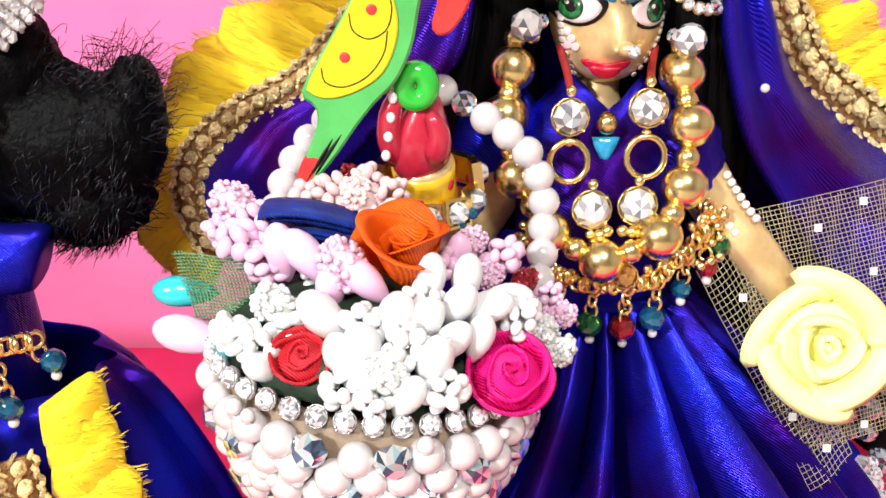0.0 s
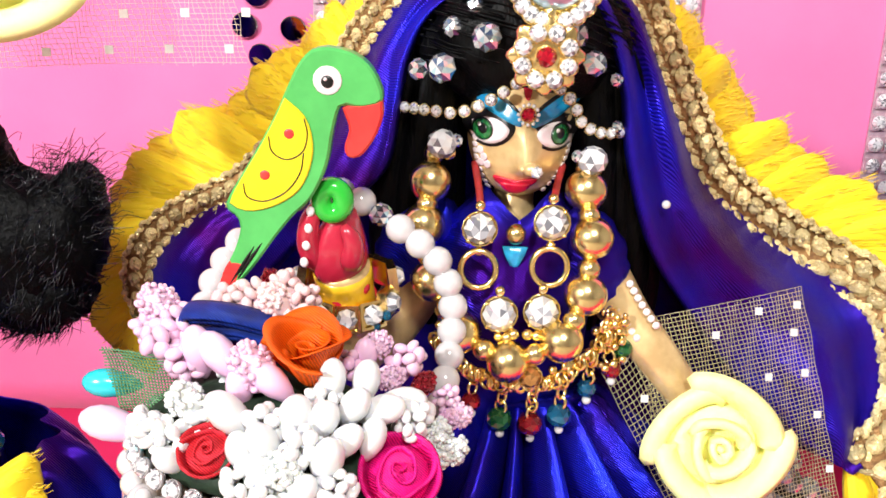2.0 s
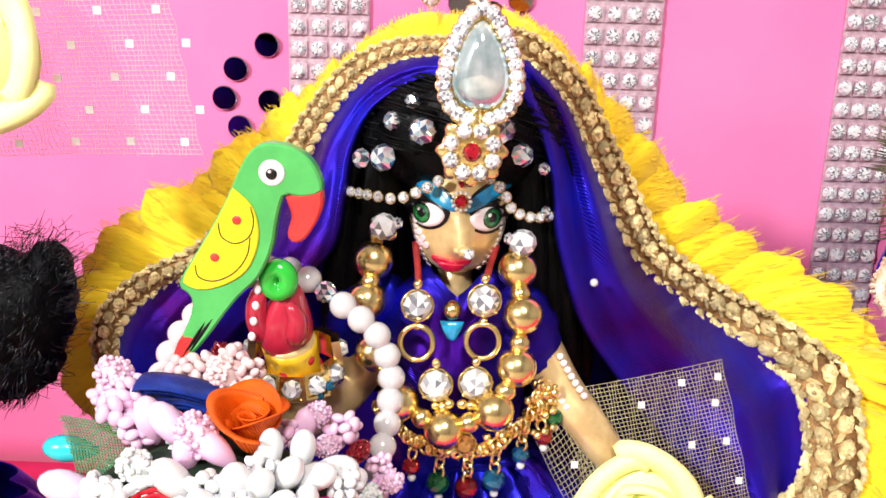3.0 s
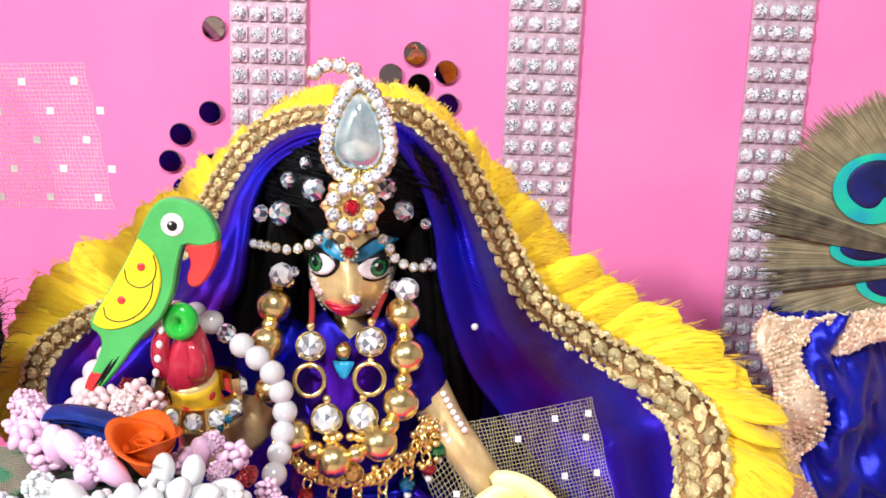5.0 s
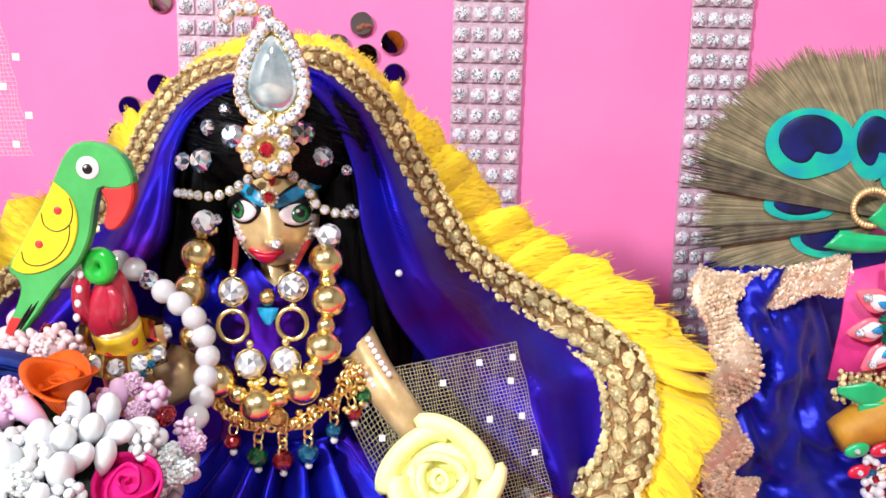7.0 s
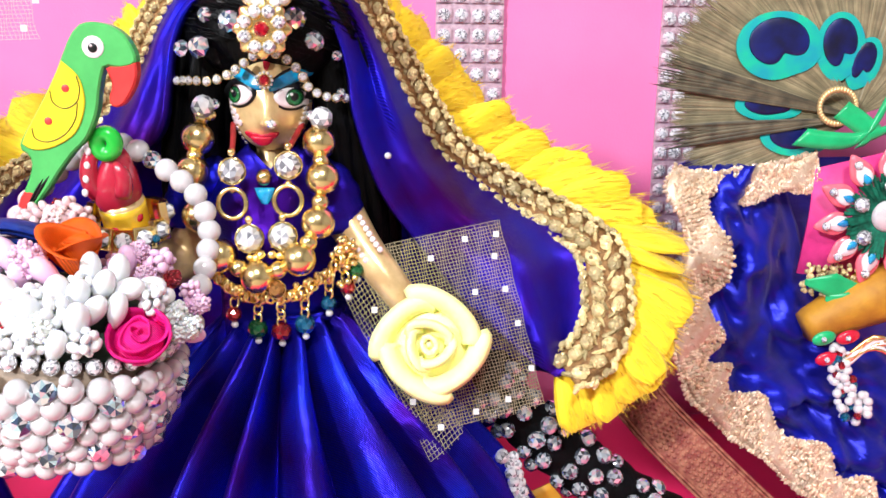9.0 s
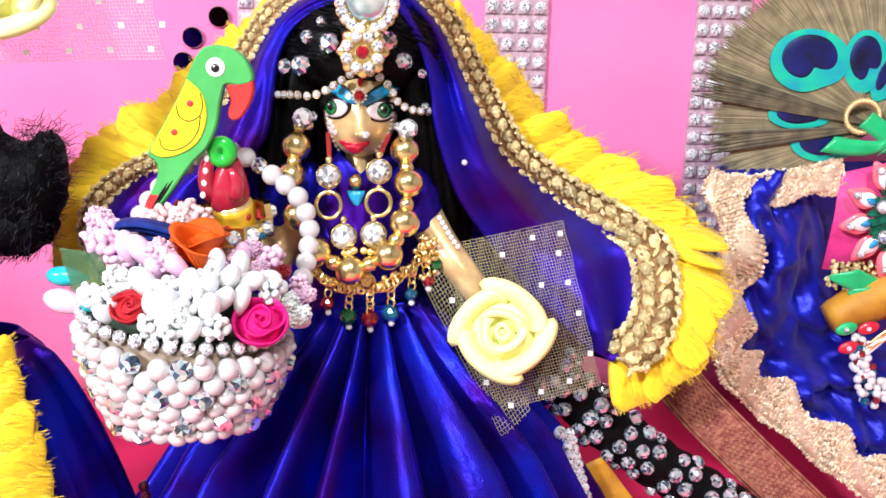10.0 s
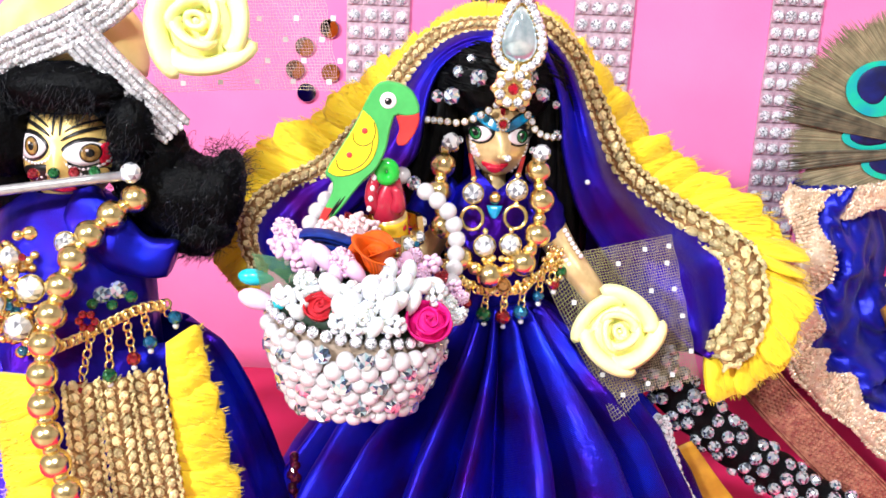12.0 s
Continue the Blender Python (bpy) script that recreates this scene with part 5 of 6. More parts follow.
part("body", bm, PARROT_GREEN, parrot, smooth=False)
bm = bmesh.new()
cutout(bm, [(5.3, 179.6), (5.4, 176.5), (4, 172.6), (1.2, 168.8), (-1.3, 168.6), (-1.9, 170.6), (-1.0, 174), (-1.9, 177.0), (-2.0, 178.2), (1.5, 178.8)], PY - 2.1, PY + 2.1, 0.5)
part("beak", bm, PARROT_RED, parrot, smooth=False)
bm = bmesh.new()
cutout(bm, [(-22.2, 146.2), (-25.0, 139.6), (-27.6, 136.0), (-28.6, 137.0), (-27.4, 141.6), (-25.2, 146.6)], PY - 2.35, PY + 2.35, 0.4)
part("tail_tip", bm, PARROT_RED, parrot, smooth=False)
bm = bmesh.new()
cutout(bm, [(-13.0, 179.8), (-9.2, 176.2), (-7.8, 171), (-8.6, 166), (-11, 161.6), (-15.6, 158.6), (-20.5, 157.4), (-24.0, 158.6), (-23.8, 160.4), (-20.8, 165.6), (-17.4, 171.2), (-14.6, 176.4)], PY - 2.75, PY - 2.0, 0.25)
wing = part("wing", bm, PARROT_YELLOW, parrot, smooth=False)
bm = bmesh.new()
for pts in ([(-16.2, 172.4), (-15.6, 169.4), (-12.8, 168), (-9.8, 169.6), (-8.8, 173), (-9.4, 176)], [(-21.4, 163), (-20.8, 160.4), (-17.4, 159.6), (-13.2, 161.6), (-10.4, 165.4), (-9.6, 169.4)]):
    tube(bm, curve([V(x, PY - 2.8, z) for x, z in pts], 24), 0.14, 6)
part("feather_line", bm, BLACK_PAINT, wing)
for x, z in ((-12.3, 173), (-17.2, 164.8)):
    bm = bmesh.new()
    ball(bm, V(x, PY - 2.75, z), (1.0, 0.25, 1.0), 14, 8)
    part("red_dot", bm, PARROT_RED, wing)
for x, z, r, dy, m in ((-4.9, 183.2, 2.75, 2.3, WHITE_PAINT), (-4.9, 183.0, 1.2, 2.65, BLACK_PAINT), (-5.2, 183.5, 0.35, 2.95, WHITE_PAINT)):
    bm = bmesh.new()
    ball(bm, V(x, PY - dy, z), (r, 0.3, r), 20, 8)
    part("eye", bm, m, parrot)
bm = bmesh.new()
for pts in ([(-18.4, 150.8), (-21, 147), (-23.4, 143.2)], [(-20, 150), (-22.4, 146), (-25, 142)]):
    tube(bm, curve([V(x, PY - 2.25, z) for x, z in pts], 10), [0.1, 0.25, 0.4, 0.5, 0.5, 0.5, 0.4, 0.4, 0.3, 0.2], 6, flat=0.5)
part("tail_line", bm, BLACK_PAINT, parrot)
bm = bmesh.new()
tube(bm, [V(-5 + 2.3 * math.cos(t), 169.5, 158.6 + 2.7 * math.sin(t)) for t in [2 * math.pi * k / 20 for k in range(20)]], 2.2, 10, closed=True)
bead = part("green_ring", bm, GREEN_BEAD, None, "bright green bead ring held in the doll's hand")
tagged(bead, category="ring")

bracelet = thing("bracelet", (-3, 177, 130), "gold bracelet of square-set rhinestones with a turquoise stone", "bracelet")
SQUARE = shared("square_setting", lambda bm: grid(bm, [[V(sx * k, sz * k, z) for sx, sz in ((-1, -1), (1, -1), (1, 1), (-1, 1))] for k, z in ((0.8, -0.6), (1.25, -0.5), (1.25, 0.3), (1.0, 0.3), (0.9, 0.0))], True, caps=True), GOLD, False)
for k in range(11):
    a = 2 * math.pi * k / 11 + 0.2
    p = V(-3 + 9.8 * math.cos(a), 178 + 7.6 * math.sin(a), 136 - 2.2 * math.sin(a) * 0 + (3.0 if math.sin(a) > 0 else -3.5 * abs(math.sin(a))))
    d = (math.cos(a), math.sin(a), 0.15)
    piece("setting", SQUARE, bracelet, p, 2.4, facing(d))
    piece("rhinestone", GEM, bracelet, p + Vector(d) * 0.5, 2.4, facing(d))
for x, z in ((3.5, 130.6), (5.8, 133)):
    piece("turquoise_bead", FACET["blue"], bracelet, V(x, 172, z), 1.2)

# ---- yellow foam rose on a spangled net ----


def foam_rose(at, r, axis, label, spin=0.0):
    ob = thing("foam_rose", at, label, "rose", "foam roses")
    t3 = facing(axis).to_3x3()
    c = Vector(at)
    rnd = random.Random(int(spin * 10))
    for ring_r, count, top, lean, a0 in ((0.10, 2, 0.46, 0.06, 0.3), (0.29, 3, 0.46, 0.16, 0.9), (0.60, 4, 0.30, 0.42, 0.55)):
        for m in range(count):
            ring_m = ring_r * rnd.uniform(0.94, 1.06)
            base = spin + a0 + 2 * math.pi * m / count + rnd.uniform(-0.12, 0.12)
            span = 2 * math.pi / count * 1.28
            dip = rnd.uniform(-0.05, 0.05)
            bm = bmesh.new()
            rows = []
            for i in range(19):
                u = i / 18 - 0.5
                a = base + u * span
                e = 1 - 0.35 * abs(2 * u) ** 4 + 0.05 * math.sin(5 * u + m)
                flat = (1 + 0.22 * u) / math.cos(min(abs(u * span), 0.9) * 0.62) * (1 - 0.13 * abs(2 * u) ** 5)
                rows.append([c + t3 @ V(r * q * flat * math.cos(a), r * q * flat * math.sin(a), r * (z + dip * q)) for q, z in
                             ((ring_m * 0.35, -0.42), (ring_m * 0.85, -0.30), (ring_m * 1.04, -0.05), (ring_m * 1.04 + lean * 0.1, top * e * 0.6 - 0.02), (ring_m + lean * 0.35, top * e - 0.02), (ring_m + lean * 0.62, top * e + 0.01), (ring_m + lean * 0.85, top * e - 0.06))])
            grid(bm, rows)
            part("petal", bm, YELLOW_FOAM, ob, thick=0.085 * r)
    bm = bmesh.new()
    ball(bm, c + t3 @ V(0, 0, 0.1 * r), (0.10 * r, 0.10 * r, 0.34 * r), 12, 8, facing(axis))
    ball(bm, c + t3 @ V(0, 0, -0.16 * r), (0.80 * r, 0.80 * r, 0.30 * r), 24, 8, facing(axis))
    part("heart", bm, YELLOW_FOAM, ob)
    return ob


foam_rose((79.5, 176, 102.5), 14.6, (-0.05, -0.95, 0.28), "pale yellow foam rose with layered petals on a gold net", 0.4)


def net(corner, right, down, nu, nv, wave, material, label, dots, thread=0.09):
    """A square-woven net: single threads both ways, with square spangles."""
    corner, right, down = Vector(corner), Vector(right), Vector(down)
    nrm = right.cross(down).normalized()
    if nrm.y > 0:
        nrm = -nrm

    def at(u, v):
        return corner + right * u + down * v + nrm * wave(u, v)
    ob = thing("spangled_net", at(0.5, 0.5), label, "net")
    bm = bmesh.new()
    ru, rv = right.normalized() * thread, down.normalized() * thread
    for k in range(nu):
        u = k / (nu - 1)
        jag = random.uniform(-0.02, 0.02)
        grid(bm, [[at(u + 0.006 * math.sin(j + k), v) - ru, at(u + 0.006 * math.sin(j + k), v) + nrm * thread, at(u + 0.006 * math.sin(j + k), v) + ru] for j, v in enumerate([max(0, jag) + q / 24 for q in range(25)])], True)
    for k in range(nv):
        v = k / (nv - 1)
        grid(bm, [[at(u, v) - rv, at(u, v) + nrm * thread, at(u, v) + rv] for u in [q / 24 for q in range(25)]], True)
    part("weave", bm, material, ob, kind="stuff")
    tt = facing(nrm)
    for u, v in dots:
        piece("spangle", SPANGLE, ob, at(u, v) + nrm * 0.4, 0.85, tt)
    return ob


SPANGLE = shared("spangle", lambda bm: grid(bm, [[V(sx, sz, z) for sx, sz in ((-1, -1), (1, -1), (1, 1), (-1, 1))] for z in (-0.15, 0.15)], True, caps=True), SEQUIN, False)
net((60, 187, 127), (39, 5, 8), (14, -12, -52), 48, 56, lambda u, v: 2.0 * math.sin(2.6 * u + 1.5 * v) + 3 * v * (1 - v), NET_THREAD, "gold net square with white spangles behind a yellow rose",
    [(0.72, 0.06), (0.95, 0.07), (0.45, 0.12), (0.92, 0.36), (0.70, 0.34), (0.95, 0.55), (0.97, 0.8), (0.75, 0.93), (0.5, 0.95), (0.15, 0.3), (0.06, 0.55), (0.9, 0.18)])
net((54, 183, 116), (9, 2, 8), (26, -14, -46), 12, 40, lambda u, v: 1.2 * math.sin(5 * u), NET_THREAD, "narrow fold of gold net hanging below a yellow rose", [(0.5, 0.2), (0.3, 0.7), (0.6, 0.9)])

# ---- black beaded braid and maroon ribbon beside the skirt ----
plait = thing("beaded_braid", (140, 204, 20), "black cloth braid sewn with silver faceted beads", "braid")
line = curve([V(98, 200, 88), V(106, 204, 72), V(122, 207, 56), V(146, 208, 38), V(170, 208, 24), V(195, 206, 12)], 40)
bm = bmesh.new()
tube(bm, line, [6.5 + 3.0 * math.sin(math.pi * k / 39) + 0.6 * math.sin(k * 1.7) for k in range(40)], 20)
part("cloth_roll", bm, BLACK_CLOTH, plait)
for k in range(15):
    p = line[2 + int(2.4 * k)]
    for s in range(4):
        a = (s - 1.5) * 0.72 + (0.3 if k % 2 else -0.06)
        r = 9.2
        piece("silver_bead", FACET_AB if (k + s) % 4 == 0 else SILVER_FACET, plait, p + V(r * math.sin(a) * 0.62, -r * math.cos(a), r * math.sin(a) * 0.75) + V(random.uniform(-.8, .8), 0, random.uniform(-.8, .8)), random.uniform(2.5, 3.0), Euler((k, s, 0)).to_matrix().to_4x4())
tassel = thing("crystal_edging", (108, 192, 20), "silver crystal edging on the skirt beside a black braid", "trim")
for k, p in enumerate(curve([V(103, 194, 60), V(106, 190, 50), V(110, 186, 38), V(118, 184, 26), V(128, 184, 14), V(138, 186, 6)], 26)):
    piece("clear_bead", FACET_CLEAR, tassel, p + V(random.uniform(-1, 1), random.uniform(-1, 1), 0), random.uniform(1.8, 2.6), Euler((k, 0, 0)).to_matrix().to_4x4())
    piece("clear_bead", FACET_CLEAR, tassel, p + V(3, 1, -1), random.uniform(1.5, 2.2), Euler((k, 2, 0)).to_matrix().to_4x4())
bm = bmesh.new()
line = curve([V(112, 197, 46), V(120, 197, 36), V(128, 196, 26), V(138, 196, 14), V(146, 197, 3)], 20)
grid(bm, [[p + V(w, 0.15 * w * math.sin(i * 0.8), 0.5 * w) for w in (-6, -3, 0, 3, 6)] for i, p in enumerate(line)])
scarf = part("ochre_scarf_end", bm, OCHRE, None, "ochre orange cloth end peeking under crystal edging", thick=0.6)
tagged(scarf, category="cloth")

strap = thing("maroon_ribbon", (185, 222, 10), "maroon woven ribbon with raised edges running to the floor", "ribbon")
line = curve([V(146, 232, 72), V(158, 228, 58), V(176, 223, 41), V(196, 218, 23), V(214, 214, 8), V(232, 210, 2)], 60)
bm = bmesh.new()
side = V(0.55, 0.1, 0.62)
grid(bm, [[p + side * w + V(0, 0.2 * math.sin(i * 0.6), 0) for w in (-11, -6, 0, 6, 11)] for i, p in enumerate(line)])
part("tape", bm, MAROON, strap, thick=0.8)
for w in (-10.5, -9, 9, 10.5):
    bm = bmesh.new()
    tube(bm, [p + side * w + V(0, -0.8, 0) for p in line], 0.55, 6)
    part("edge_cord", bm, MAROON, strap)
bm = bmesh.new()
for i in range(1, 59):
    for w in range(-3, 4):
        ball(bm, line[i] + side * (w * 2.1 + (1 if i % 2 else 0)) + V(0, -0.5, 0), (0.85, 0.5, 0.7), 6, 4)
part("weave_knot", bm, MAROON, strap, kind="stuff")

# ---- the figure with the peacock feathers ----
shawl = thing("velvet_shawl", (205, 275, 0), "crumpled royal blue velvet shawl with scalloped gold lace edge", "shawl")
EDGE = [V(170, 266, 140), V(167, 262, 132), V(171, 255, 122), V(172, 250, 112), V(169, 247, 100), V(169, 245, 88), V(170, 244, 72), V(176, 243, 60), V(188, 243, 49), V(204, 242, 37), V(222, 241, 23), V(242, 240, 10), V(258, 240, 2)]
FAR = [V(212, 276, 142), V(214, 277, 134), V(218, 279, 125), V(222, 280, 116), V(226, 281, 106), V(232, 281, 96), V(240, 280, 84), V(250, 278, 74), V(262, 276, 62), V(274, 274, 50), V(286, 272, 36), V(296, 270, 18), V(302, 268, 3)]
a, b = curve(EDGE, 90), curve(FAR, 90)
rows = []
for i in range(90):
    u = i / 89
    row = []
    for j in range(34):
        v = j / 33
        p = a[i].lerp(b[i], v)
        s = math.sin(math.pi * min(v * 1.1, 1))
        q = V(u * 7 + v * 2.2, v * 3.4 - u * 2, 4)
        p.y += s * (11 * noise.noise(q * 1.2) + 12.0 * abs(noise.noise(q * 2.1)) + 2.0 * math.sin(9 * u + 6 * v)) - 5 * s
        row.append(p)
    rows.append(row)
bm = bmesh.new()
grid(bm, rows)
part("velvet", bm, VELVET, shawl, thick=0.8)
# dark lining and body behind it
bm = bmesh.new()
grid(bm, [[p + V(0, 3, 0), p + V(10, 22, 0), V(330, 320, p.z), V(330, 345, p.z)] for p in a])
part("lining", bm, VELVET, shawl, thick=0.8)


def lace(parent, line, inward, width, scallop, material):
    n = len(line)
    tape, lumps = bmesh.new(), bmesh.new()
    rows = []
    for i, p in enumerate(line):
        d = (line[min(i + 1, n - 1)] - line[max(i - 1, 0)]).normalized()
        o = Vector(inward(i / (n - 1), p))
        o = (o - d * o.dot(d)).normalized()
        nrm = o.cross(d).normalized()
        if nrm.y > 0:
            nrm = -nrm
        w = width * (1 + scallop * (0.5 - 0.5 * math.cos(i * math.pi / 8.5 + 0.8 * math.sin(i * 0.11))))
        rows.append([p + o * (w * k) + nrm * (1.5 + 1.0 * math.sin(3 * k + i * 0.3)) for k in (-0.12, 0.1, 0.35, 0.6, 0.85, 1.0)])
        for k in (-0.14, 1.0):
            nugget(lumps, p + o * (w * k + random.uniform(-.4, .4)) + nrm * 1.8, (0.8, random.uniform(0.9, 1.5), 0.8), facing(d + o * random.uniform(-.6, .6)))
        for k in (0.05, 0.15, 0.25, 0.35, 0.45, 0.55, 0.65, 0.75, 0.85, 0.93):
            nugget(lumps, p + o * (w * (k + random.uniform(-.05, .05))) + nrm * (1.9 + random.uniform(-.3, .4)), (0.7, random.uniform(0.9, 1.7), 0.7), facing(d + o * random.uniform(-1, 1)))
    grid(tape, rows)
    part("lace_tape", tape, material, parent, thick=0.7)
    part("lace_thread", lumps, material, parent, smooth=False, kind="stuff")


lace(shawl, curve(EDGE, 130), lambda u, p: (1, 0.25, 0.25 + 0.6 * u), 9.5, 0.75, ROSE_GOLD)
lace(shawl, curve([V(170, 264, 138), V(180, 266, 137), V(192, 268, 138), V(206, 270, 140), V(222, 270, 144)], 50), lambda u, p: (0.1, 0, -1), 9, 0.3, ROSE_GOLD)

fan = thing("peacock_feather_fan", (231, 268, 139), "fan of brown peacock feathers with teal and blue eyes", "feathers")
FC = V(236, 269, 159)


def vane(a0, a1, length, y, material, jitter=0.06):
    """Barbs that spread from the quill over the angles a0..a1 (degrees)."""
    bm = bmesh.new()
    n = int(abs(a1 - a0) * 8.0)
    for k in range(n):
        f = (k + random.random()) / n
        t = radians(a0 + (a1 - a0) * f)
        ln = 0.95 * length(f) * (1 + random.uniform(-jitter, jitter))
        brim = (abs(math.cos(t) / 72) ** 3.4 + abs(math.sin(t) / (54.5 if math.sin(t) > 0 else 29)) ** 3.4) ** (-1 / 3.4)
        ln = min(ln, brim * (1 + random.uniform(-jitter, jitter)))
        d, s = V(math.cos(t), 0, math.sin(t)), V(-math.sin(t), 0, math.cos(t))
        bend = 0.05 * math.sin(3.1 * f) * ln
        pts = [(0.06, 0.25), (0.3, 0.7), (0.55, 0.95), (0.8, 0.9), (0.95, 0.45), (1.04, 0.05)]
        yy = y + random.uniform(-0.35, 0.35)
        grid(bm, [[FC + d * (ln * q) + s * (bend * q * q - w * 0.62) + V(0, yy + 2 * q, 0), FC + d * (ln * q) + s * (bend * q * q) + V(0, yy + 2 * q - 0.25, 0), FC + d * (ln * q) + s * (bend * q * q + w * 0.62) + V(0, yy + 2 * q, 0)] for q, w in pts])
    part("vane", bm, material, fan, kind="stuff")


vane(70, 150, lambda f: 58 + 14 * math.sin(math.pi * min(f + 0.15, 1)), 4.0, BARB)
vane(118, 166, lambda f: 70 + 3 * f, 2.6, BARB)
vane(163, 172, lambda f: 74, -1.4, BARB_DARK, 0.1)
vane(168, 184, lambda f: 68 - 3 * f, 1.0, BARB)
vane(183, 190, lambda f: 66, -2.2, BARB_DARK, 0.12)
vane(184, 212, lambda f: 66 - 10 * f, -0.2, BARB)
vane(20, 75, lambda f: 66, 3.0, BARB)


def feather_eye(x, z, w, h, y, turn=0.0, notch=True):
    bm = bmesh.new()
    ca, sa = math.cos(turn), math.sin(turn)

    def shape(k, kn):
        row = []
        for i in range(48):
            t = 2 * math.pi * i / 48
            cut = 1 - kn * math.exp(-((t - 5.2) / 0.42) ** 2)
            u, v = w * k * math.cos(t) * cut, h * k * math.sin(t) * cut
            row.append((u * ca - v * sa, u * sa + v * ca))
        return row
    grid(bm, [[V(x + u, y - dy, z + v) for u, v in shape(k, 0.1)] for k, dy in ((1.0, -0.6), (1.0, 0.0), (0.8, 0.12), (0.05, 0.15))], True, caps=True)
    eye = part("feather_eye", bm, TEAL, fan, "iridescent teal feather eye", smooth=False)
    bm = bmesh.new()
    grid(bm, [[V(x + u - 0.4, y - 0.3 - dy, z + v + h * 0.12) for u, v in shape(k * 0.70, 0.5 if notch else 0.1)] for k, dy in ((1.0, 0.0), (0.96, 0.2), (0.6, 0.3), (0.05, 0.3))], True, caps=True)
    part("pupil", bm, DEEP_BLUE, eye, "deep blue feather centre")


feather_eye(205.5, 184, 15.8, 12.4, 271.2, -0.05)
feather_eye(228, 184, 9.0, 12.5, 271.6, 0.1)
feather_eye(237.5, 178, 6.0, 10, 272.0, -0.3)
feather_eye(203, 162.4, 12.5, 5.4, 269.6, -0.05, False)
feather_eye(213, 150.5, 12.5, 6.2, 268.6, -0.12, False)
CORD_BEAD = shared("cord_bead", lambda bm: ball(bm, V(0, 0, 0), (1.0, 1.3, 1.3), 8, 6), mat("pale_gold_cord", (0.85, 0.62, 0.30), 0.4, 0.6, col2=(0.7, 0.42, 0.2), scale=500, bump=0.5))
for k in range(34):
    t = 2 * math.pi * k / 34
    piece("cord_bead", CORD_BEAD, fan, V(227 + 6.6 * math.cos(t), 266.5, 163 + 6.2 * math.sin(t)))
bm = bmesh.new()
for pts, w in (([V(228, 265, 162), V(234, 263.5, 158), V(240, 263, 153), V(236, 263, 151)], 3.6), ([V(246, 264, 170), V(242, 263, 162), V(238, 262.6, 154), V(232, 263, 151), V(222, 264, 151), V(214, 265, 152)], 3.8), ([V(250, 264, 158), V(242, 263, 154), V(234, 262.8, 152)], 3.4)):
    ln = curve(pts, 22)
    grid(bm, [[p + V(w * s * 0.7, 0.5 * abs(s), w * s * 0.8) for s in (-1, -0.3, 0.3, 1)] for p in ln])
bowg = part("green_ribbon_knot", bm, GREEN_RIBBON, fan, "emerald green satin ribbon knot", thick=0.5)

brooch = thing("flower_brooch", (245, 262, 100), "brooch with coral enamel petals round an emerald tinsel ring", "brooch")
BRC = V(247, 261, 124)
bm = bmesh.new()
grid(bm, [[V(222, 268, 140), V(262, 268, 150)], [V(221, 267, 122), V(262, 268, 122)], [V(219, 268, 100), V(262, 268, 96)]])
part("pink_backing", bm, HOT_PINK, brooch, "hot pink cloth backing", thick=1.2)
for k in range(11):
    t = radians(92 + 32.7 * k)
    d = V(math.cos(t), 0, math.sin(t))
    s = V(-math.sin(t), 0, math.cos(t))
    for name, scale, dy, m in (("petal", 1.0, 0.0, PINK_ENAMEL), ("petal_inlay", 0.68, 1.0, WHITE_PAINT), ("petal_dot", 0.32, 1.7, BROW_BLUE)):
        bm = bmesh.new()
        c = BRC + d * (19.0 - 4.0 * (1 - scale)) + V(0, -dy, 0)
        shape = [(-6, 0), (-4, 3.3), (0, 4.4), (4, 2.9), (8, 0), (4, -2.9), (0, -4.4), (-4, -3.3)]
        ring_pts = curve([V(u, v, 0) for u, v in shape] + [V(*shape[0], 0)], 25)[:-1]
        grid(bm, [[c + d * (p.x * scale * k2) + s * (p.y * scale * k2) + V(0, y2, 0) for p in ring_pts] for k2, y2 in ((0.95, 0.8), (1, 0.2), (0.9, -0.5), (0.1, -0.6))], True, caps=True)
        part(name, bm, m, brooch)
    stone(brooch, BRC + d * 22.6 + V(0, -1.6, 0), 1.5, (0, -1, 0.2), cup=CUP_SILVER)
    if k % 2 == 0:
        stone(brooch, BRC + d * 11.5 + V(0, -3.0, 0), 2.5, (0, -1, 0.2), cup=CUP_SILVER)
bm = bmesh.new()
for k in range(420):
    t = random.uniform(0, 2 * math.pi)
    d = V(math.cos(t), 0, math.sin(t))
    s = V(-math.sin(t), 0, math.cos(t)) * 0.35
    p, q = BRC + d * 6 + V(0, -1.2, 0), BRC + d * random.uniform(13, 16) + V(random.uniform(-1, 1), random.uniform(-2.6, -0.2), random.uniform(-1, 1))
    grid(bm, [[p - s, p + s + V(0, -0.2, 0)], [q - s, q + s + V(0, -0.2, 0)]])
part("tinsel", bm, EMERALD_BRUSH, brooch, kind="stuff")
bm = bmesh.new()
ball(bm, BRC + V(0, -1, 0), (6, 3, 6), 20, 10)
part("centre_bead", bm, PEARL, brooch)
for x, y, z, sx, tw in ((231, 262, 97, 11, -0.2), (236, 261, 90, 8, -0.6)):
    bm = bmesh.new()
    grid(bm, [[V(x + u * sx, y - 1.5 * math.cos(u * 1.5), z + v * (5 - 4 * abs(u)) + u * sx * math.sin(tw) * 0.5) for v in (-1, -0.5, 0, 0.5, 1)] for u in [q / 6 - 1 for q in range(13)]])
    part("green_leaf", bm, GREEN_RIBBON, brooch, thick=0.5)

